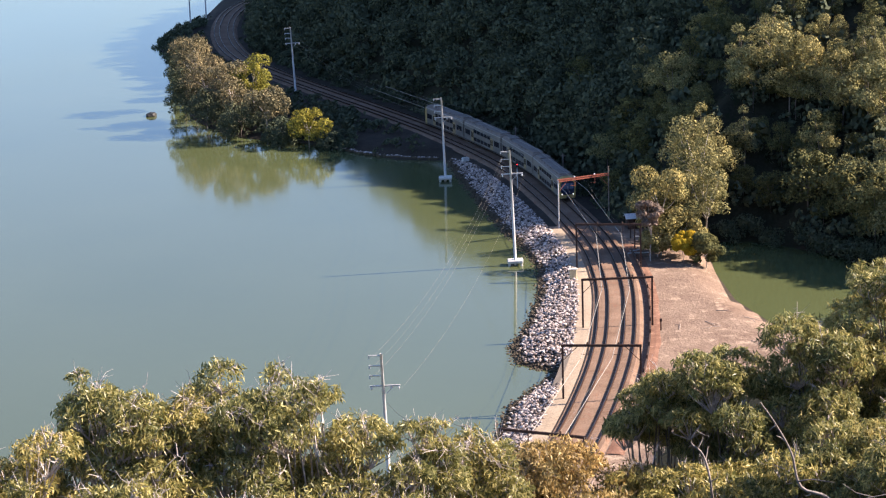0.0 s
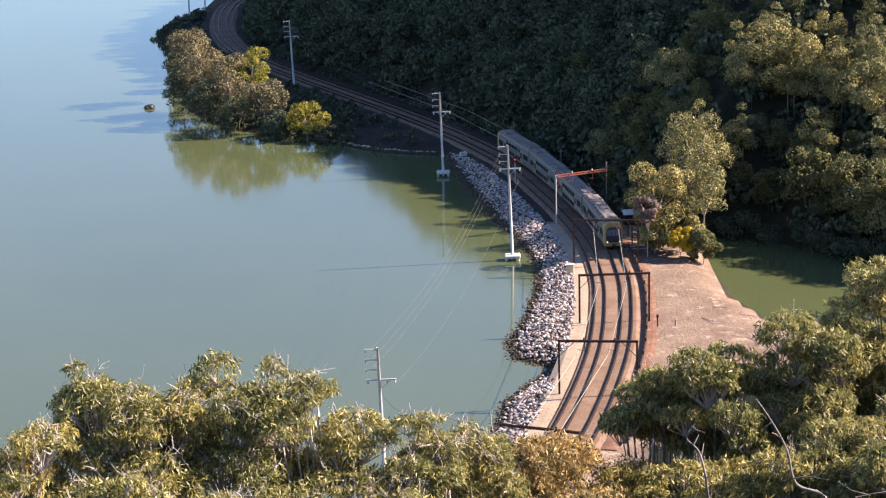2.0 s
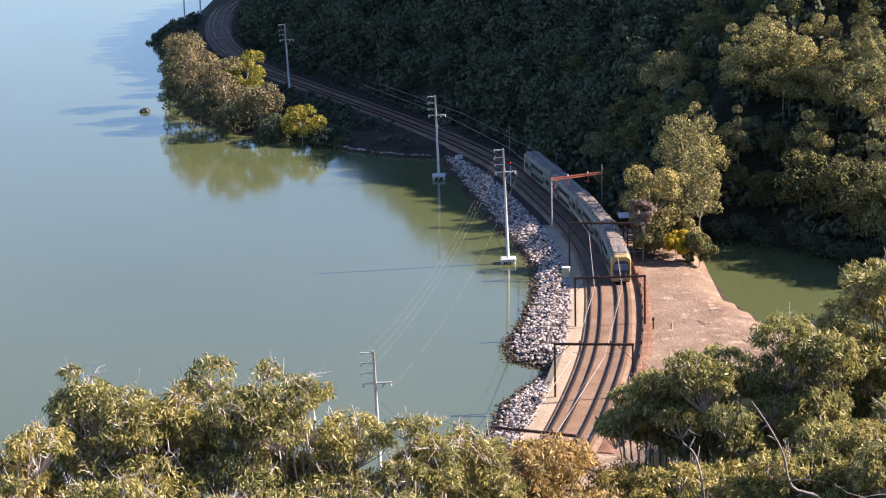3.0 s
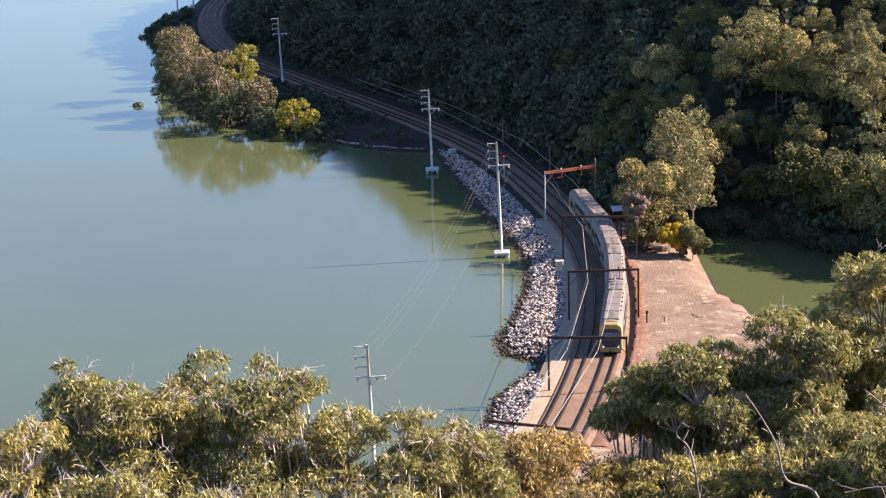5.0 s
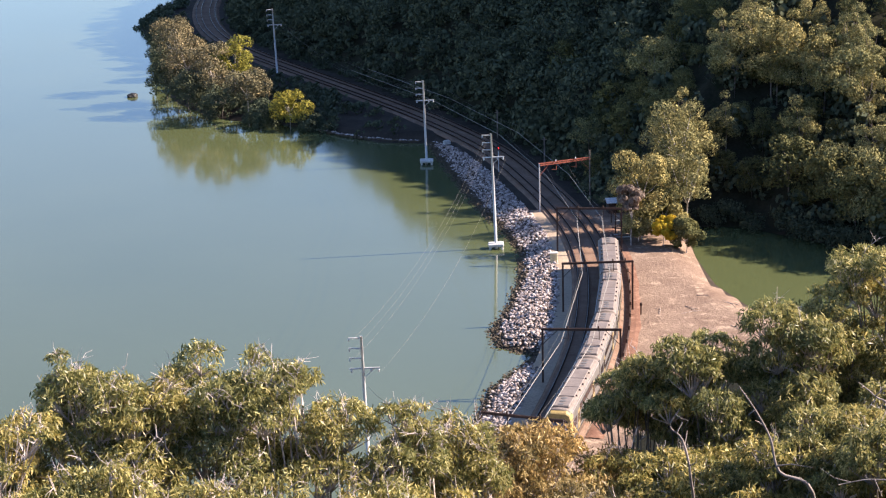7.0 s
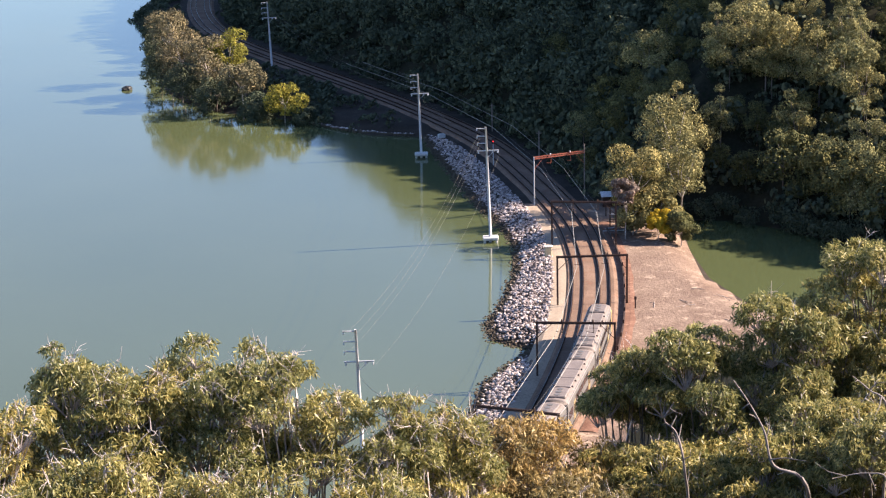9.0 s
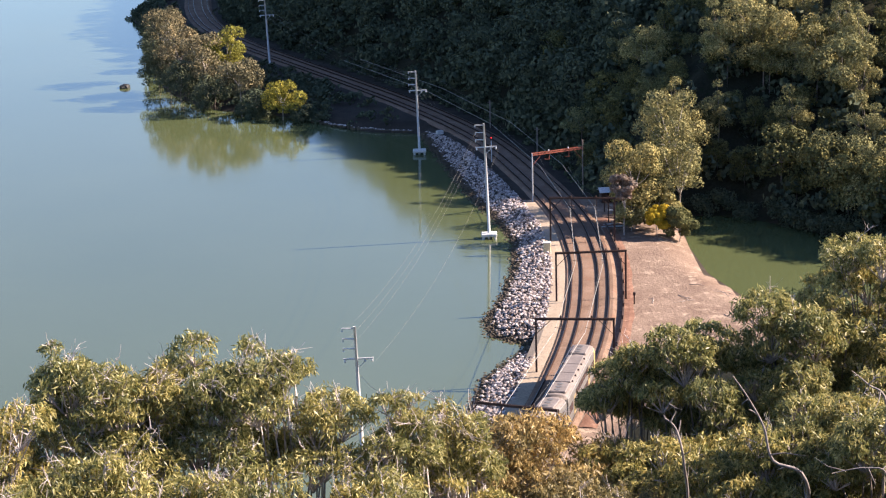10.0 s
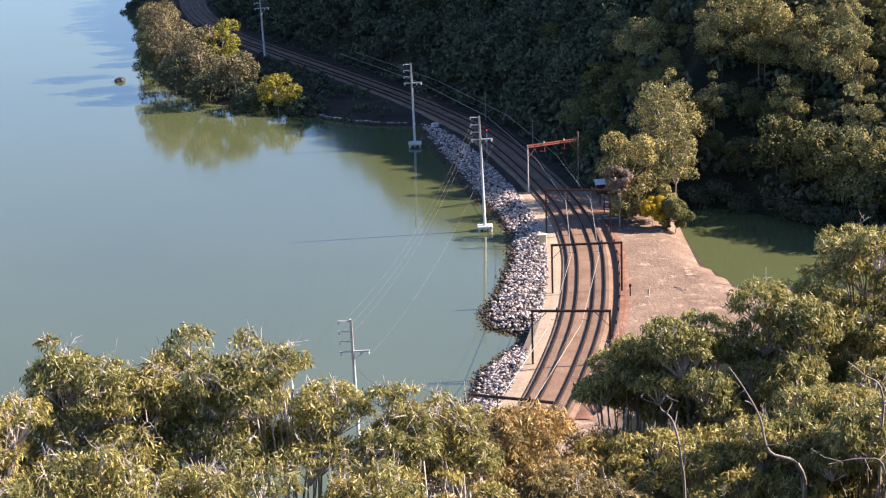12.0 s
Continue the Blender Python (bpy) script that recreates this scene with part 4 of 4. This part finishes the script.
    tube(bm, [(0, -0.18, 4.5), (0, -0.26, 4.5)], 0.10, 10)
    part("red_lens", bm, glowing("red_signal_glow", (1.0, 0.03, 0.03), 1.2), head)
    # dark rock standing in the water
    bm = bmesh.new()
    bmesh.ops.create_icosphere(bm, subdivisions=3, radius=1.0)
    for v in bm.verts:
        k = 1 + 0.25 * noise.noise(v.co * 1.6) + 0.1 * noise.noise(v.co * 4)
        v.co = Vector((v.co.x * 1.25, v.co.y * 1.6, v.co.z * 0.75)) * k
    rock = part("rock", bm, surface("dark_wet_rock", (0.018, 0.018, 0.016), (0.04, 0.038, 0.034), 0.9, 0.5, fine=5, relief=0.05))
    rock.location = (-72.0, 481.5, 0.15)
    tagged(rock, "dark wet rock standing out of the water", "rock")
    # dead sticks on the bare bank
    stick_mat = surface("dead_stick", (0.34, 0.27, 0.22), (0.46, 0.38, 0.32), 1.0, 0.9, fine=6)
    made = 0
    while made < 12:
        x, y = r.uniform(26, 44), r.uniform(264, 324)
        if inside(LAGOON, np.array([x]), np.array([y]))[0] > -0.8 or inside(LAND, np.array([x]), np.array([y]))[0] < 2 or inside(NEAR, np.array([x]), np.array([y]))[0] > -1:
            continue
        bm = bmesh.new()
        a, ln = r.uniform(0, 6.28), r.uniform(0.7, 2.4)
        z = float(ground_height(x, y))
        d = np.array([math.cos(a), math.sin(a)]) * ln
        tube(bm, [(-d[0], -d[1], 0.05), (0.1, 0.12, 0.12), (d[0], d[1], 0.07)], [0.05, 0.04, 0.02], 5)
        tube(bm, [(0.1, 0.12, 0.12), (d[0] * 0.5 - d[1] * 0.4, d[1] * 0.5 + d[0] * 0.4, 0.16)], [0.04, 0.015], 4)
        ob = tagged(part("stick", bm, stick_mat), "bleached dead branch lying on the dirt bank", "branch", "sticks on the bank")
        ob.location = (x, y, z)
        made += 1
    # low stone edging on the far shore
    vs = bmesh.new()
    for k in range(90):
        t = k / 89
        q = np.array([-27, 434.5]) * (1 - t) + np.array([-6.5, 420.2]) * t + np.array([0, -3.0]) * math.sin(3.14 * t)
        bmesh.ops.create_icosphere(vs, subdivisions=1, radius=float(r.uniform(0.25, 0.5)), matrix=Matrix.Translation((q[0] + r.uniform(-0.3, 0.3), q[1] + r.uniform(-0.3, 0.3), 0.25)))
    tagged(part("edging_stones", vs, ROCK), "row of pale stones edging the far shore", "stones", kind="stuff")


def build_scrub():
    """Low dark scrub between the line and the water on the wooded point."""
    r = np.random.RandomState(31)
    low = [far_crown(560 + k, 2.6, 1.5, 7, 16, 0.9, 0.62)[0] for k in range(3)]
    out = []
    while len(out) < 500:
        y = r.uniform(428, 640)
        x, y = on_line(arc_at(y), -r.uniform(6.5, 34))
        d = float(inside(LAND, np.array([x]), np.array([y]))[0])
        if d < (0.9 if y > 470 else -0.3) or (x > -24 and r.rand() < 0.85) or (d > 5 and r.rand() < 0.45):
            continue
        out.append(low[r.randint(3)] * r.uniform(0.5, 1.15) + (x, y, max(float(ground_height(x, y)), 0) + r.uniform(0.1, 0.9)))
    while len(out) < 900:          # and along the foot of the hill
        x, y = on_line(arc_at(r.uniform(362, 660)), r.uniform(6.6, 13))
        out.append(low[r.randint(3)] * r.uniform(0.5, 1.0) + (x, y, float(ground_height(x, y)) + r.uniform(0.0, 0.7)))
    ob = new("shore_scrub", array_mesh("shore_scrub", np.concatenate(out), 4, SHADEDWOODLEAF))
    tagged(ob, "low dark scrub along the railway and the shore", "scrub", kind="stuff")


# ---------------- the train ----------------
def paint(name, lo, hi, rough, metal=0.0):
    return surface(name, lo, hi, 0.7, rough, metal, fine=5.0, spec=0.5)


TRAINROOF = paint("train_roof", (0.15, 0.12, 0.10), (0.215, 0.175, 0.15), 0.75, 0.0)
TRAINSIDE = paint("train_steel", (0.13, 0.122, 0.112), (0.19, 0.178, 0.165), 0.5, 0.3)
TRAINYELLOW = paint("train_yellow", (0.37, 0.26, 0.09), (0.44, 0.315, 0.115), 0.5)
TRAINDOOR = paint("train_door", (0.24, 0.175, 0.08), (0.30, 0.225, 0.11), 0.5)
TRAINDARK = paint("train_underframe", (0.02, 0.02, 0.02), (0.05, 0.045, 0.04), 0.8)
TRAINGLASS = paint("train_tinted_glass", (0.010, 0.013, 0.018), (0.016, 0.021, 0.03), 0.16)
TRAINNAVY = paint("train_navy_panel", (0.018, 0.026, 0.055), (0.03, 0.042, 0.085), 0.3)
# pale reflections in the windscreen, put into the base colour
TRAINPANE = paint("train_glass_reflection", (0.10, 0.14, 0.20), (0.16, 0.21, 0.29), 0.12)
GUTTER = paint("train_gutter", (0.28, 0.26, 0.24), (0.36, 0.34, 0.31), 0.5, 0.2)
ROOFBOX = paint("train_roof_unit", (0.15, 0.122, 0.105), (0.21, 0.175, 0.155), 0.7, 0.0)


def glowing(name, colour, strength):
    m, nt, b = material(name)
    b.inputs["Base Color"].default_value = (*colour, 1)
    b.inputs["Emission Color"].default_value = (*colour, 1)
    b.inputs["Emission Strength"].default_value = strength
    return m


HEADLAMP = glowing("headlamp_glow", (1.0, 0.95, 0.8), 0.25)

CAR, GAP = 20.0, 0.55
SECTION = [(-1.36, 0.35), (-1.50, 0.65), (-1.50, 2.1), (-1.49, 3.45), (-1.40, 3.85)]
ROOFSECTION = [(-1.40, 3.85), (-1.22, 4.12), (-0.8, 4.28), (0, 4.34), (0.8, 4.28), (1.22, 4.12), (1.40, 3.85)]


def loft(bm, xs, section, shrink=None, closed=False):
    rows = []
    for k, x in enumerate(xs):
        f, up = (shrink[k] if shrink else (1, 0))
        rows.append([bm.verts.new((x, a * f, b - up * (b - 0.35))) for a, b in section])
    n = len(section)
    for a, b in zip(rows, rows[1:]):
        for k in range(n if closed else n - 1):
            bm.faces.new((a[k], a[(k + 1) % n], b[(k + 1) % n], b[k]))
    return rows


def train_car(cab):
    """One double-deck carriage, its length along x, rails at z 0; cab: +1 front cab, -1 rear cab, 0 none."""
    car = tagged(new("train_car"), "double-deck electric train carriage, grey roof, " + ("yellow cab end" if cab else "yellow doors"), "train car", "cars of the passing train")
    L = CAR / 2
    full = SECTION + [(-a, b) for a, b in SECTION[::-1]]
    bm = bmesh.new()
    rows = loft(bm, [-L, L], full, None, True)
    for rr in rows:
        bm.faces.new(rr)
    bmesh.ops.recalc_face_normals(bm, faces=bm.faces)
    part("body", bm, TRAINSIDE, car, "silver steel body sides")
    bm = bmesh.new()
    xs = [-L, -L + 0.5, -L + 4.6, -L + 5.4, L - 5.4, L - 4.6, L - 0.5, L]
    rows = loft(bm, xs, ROOFSECTION)
    for rr in (rows[0], rows[-1]):
        bm.faces.new(rr)
    bmesh.ops.recalc_face_normals(bm, faces=bm.faces)
    part("roof", bm, TRAINROOF, car, "dusty grey-brown roof", True)
    for x0, x1 in ((-L + 0.9, -L + 4.2), (L - 4.2, L - 0.9)):
        bm = bmesh.new()
        box(bm, (x0, -1.05, 4.1), (x1, 1.05, 4.52), 0.1)
        unit = part("roof_unit", bm, ROOFBOX, car, "pale box-shaped air conditioner")
        for k in range(3):
            xx = x0 + 0.6 + k * 1.05
            bm = bmesh.new()
            tube(bm, [(xx, 0, 4.5), (xx, 0, 4.56)], 0.36, 10)
            part("fan_grille", bm, TRAINSIDE, unit)
    for side in (-1, 1):
        bm = bmesh.new()
        box(bm, (-L + 0.1, side * 1.43 - 0.05, 3.80), (L - 0.1, side * 1.43 + 0.05, 3.93), 0.02)
        part("gutter", bm, GUTTER, car, "pale gutter along the roof edge")
    for x0, x1 in ((-5.1, -1.75), (-1.65, 1.65), (1.75, 5.1)):
        bm = bmesh.new()
        box(bm, (x0, -0.98, 4.2), (x1, 0.98, 4.42), 0.07)
        part("roof_panel", bm, ROOFBOX, car, "raised pale roof panel")
    for k in range(5):
        bm = bmesh.new()
        xx = -4.4 + k * 2.2
        box(bm, (xx - 0.05, -1.2, 4.05), (xx + 0.05, 1.2, 4.37), 0.02)
        part("roof_rib", bm, TRAINROOF, car)
    for side in (-1, 1):
        y = side * 1.505
        for z0, z1 in ((0.95, 1.65), (2.55, 3.3)):
            for k in range(5):
                bm = bmesh.new()
                xx = -4.6 + k * 1.9
                box(bm, (xx, y - 0.02, z0), (xx + 1.6, y + 0.02, z1), 0.0)
                part("window", bm, TRAINGLASS, car, "dark tinted window")
        for xx in (-L + 4.0, L - 5.4):
            bm = bmesh.new()
            box(bm, (xx, y - 0.03, 0.7), (xx + 1.4, y + 0.03, 2.95), 0.02)
            door = part("door", bm, TRAINDOOR, car, "dull yellow double sliding door")
            for dx in (0.15, 0.8):
                bm = bmesh.new()
                box(bm, (xx + dx, y - 0.045, 1.55), (xx + dx + 0.45, y + 0.045, 2.6), 0)
                part("door_window", bm, TRAINGLASS, door)
        for xx in (-L + 0.7, L - 3.4):
            bm = bmesh.new()
            box(bm, (xx, y - 0.02, 1.7), (xx + 2.6, y + 0.02, 2.7), 0)
            part("window", bm, TRAINGLASS, car)
        bm = bmesh.new()
        box(bm, (-L + 0.2, y - 0.025, 0.45), (L - 0.2, y + 0.025, 0.62), 0)
        part("side_stripe", bm, TRAINDARK, car, "dark stripe along the sill")
    for xx in (-L + 3.2, L - 3.2):
        bm = bmesh.new()
        for yy in (-1.0, 1.0):
            box(bm, (xx - 1.6, yy - 0.1, 0.3), (xx + 1.6, yy + 0.1, 0.6), 0.03)
        box(bm, (xx - 0.3, -1.0, 0.3), (xx + 0.3, 1.0, 0.62), 0.03)
        bogie = part("bogie", bm, TRAINDARK, car, "dark bogie frame")
        for dx in (-1.2, 1.2):
            bm = bmesh.new()
            for yy in (-0.78, 0.72):
                tube(bm, [(xx + dx, yy, 0.44), (xx + dx, yy + 0.06, 0.44)], 0.44, 14)
            tube(bm, [(xx + dx, -0.78, 0.44), (xx + dx, 0.78, 0.44)], 0.08, 8)
            part("wheelset", bm, RAILSHINE, bogie)
    bm = bmesh.new()
    for k in range(4):
        box(bm, (-4.6 + k * 2.4, -1.2, 0.28), (-2.8 + k * 2.4, 1.2, 0.5), 0.03)
    part("underframe_box", bm, TRAINDARK, car)
    if cab:
        e = L * cab
        prof = [(-1.40, 0.30), (-1.50, 0.7), (-1.50, 3.4), (-1.36, 3.88), (-0.9, 4.2), (0.9, 4.2), (1.36, 3.88), (1.50, 3.4), (1.50, 0.7), (1.40, 0.30)]
        bm = bmesh.new()
        rows = loft(bm, [e - cab * 0.7, e, e + cab * 0.42, e + cab * 0.55], [(a * 1.012, b) for a, b in prof], [(1, -0.01), (1.0, -0.01), (0.97, 0.03), (0.92, 0.06)], True)
        bm.faces.new(rows[-1])
        bmesh.ops.recalc_face_normals(bm, faces=bm.faces)
        nose = part("cab_nose", bm, TRAINYELLOW, car, "yellow cab end")
        f = e + cab * 0.56
        bm = bmesh.new()          # rounded dark face inside the yellow surround
        ring = [(0.75, 0.95), (1.16, 1.35), (1.22, 2.3), (1.12, 3.05), (0.72, 3.42)]
        ring = ring + [(-y, z) for y, z in ring[::-1]]
        lo, hi = ([bm.verts.new((f + d, y, z)) for y, z in ring] for d in (-cab * 0.02, cab * 0.03))
        bm.faces.new(hi)
        for k in range(len(ring)):
            bm.faces.new((lo[k], lo[(k + 1) % len(ring)], hi[(k + 1) % len(ring)], hi[k]))
        bmesh.ops.recalc_face_normals(bm, faces=bm.faces)
        part("face_panel", bm, TRAINNAVY, nose, "dark navy face inside the yellow surround")
        for y0, y1 in ((-1.06, -0.34), (-0.26, 0.26), (0.34, 1.06)):
            bm = bmesh.new()
            box(bm, (min(f, f + cab * 0.045), y0, 2.0), (max(f, f + cab * 0.045), y1, 2.95), 0.0)
            part("windscreen", bm, TRAINPANE, nose, "cab window with a pale reflection painted in")
        for yy in (-1.0, 1.0):
            bm = bmesh.new()
            tube(bm, [(f, yy, 1.0), (f + cab * 0.05, yy, 1.0)], 0.13, 10)
            part("headlight", bm, HEADLAMP if cab > 0 else ROOFBOX, nose)
        bm = bmesh.new()
        box(bm, (min(f - 0.2, f + cab * 0.5), -0.25, 0.35), (max(f + 0.2, f + cab * 0.5), 0.25, 0.65), 0.05)
        part("coupler", bm, TRAINDARK, car)
        bm = bmesh.new()
        box(bm, (e - 0.3, -1.25, 0.1), (e + 0.3 + 0.2 * cab, 1.25, 0.42), 0.05)
        part("pilot", bm, TRAINDARK, nose)
    if cab < 1:
        bm = bmesh.new()
        box(bm, (L, -1.38, 0.4), (L + GAP * 0.97, 1.38, 3.85), 0.04)
        part("gangway", bm, TRAINDARK, car, "black gangway bellows")
    return car


CARS = []


def build_train():
    for k in range(4):
        CARS.append(train_car(1 if k == 0 else -1 if k == 3 else 0))


FRONT0, SPEED = 307.9, 20.05      # place of the nose along the line at 0 s, metres a second towards the lookout


def motions():
    pitch = CAR + GAP
    for k, car in enumerate(CARS):
        rows = []
        for t in np.arange(0, 12.01, 0.5):
            s = FRONT0 - SPEED * t + 0.55 + CAR / 2 + k * pitch
            a, b = on_line(s - 6.8, SIDE), on_line(s + 6.8, SIDE)      # front and rear bogie
            c = (a + b) / 2
            rows.append((float(t), pose(float(c[0]), float(c[1]), RAILTOP, 0, 0, math.degrees(math.atan2(a[1] - b[1], a[0] - b[0])))))
        walk(car, rows)


# ---------------- build ----------------
build_water()
build_ground()
build_railway()
build_rocks()
build_line_side()
build_train()
build_shore_trees()
build_scrub()
build_forest()
build_near_trees()
build_limbs()
build_details()
motions()
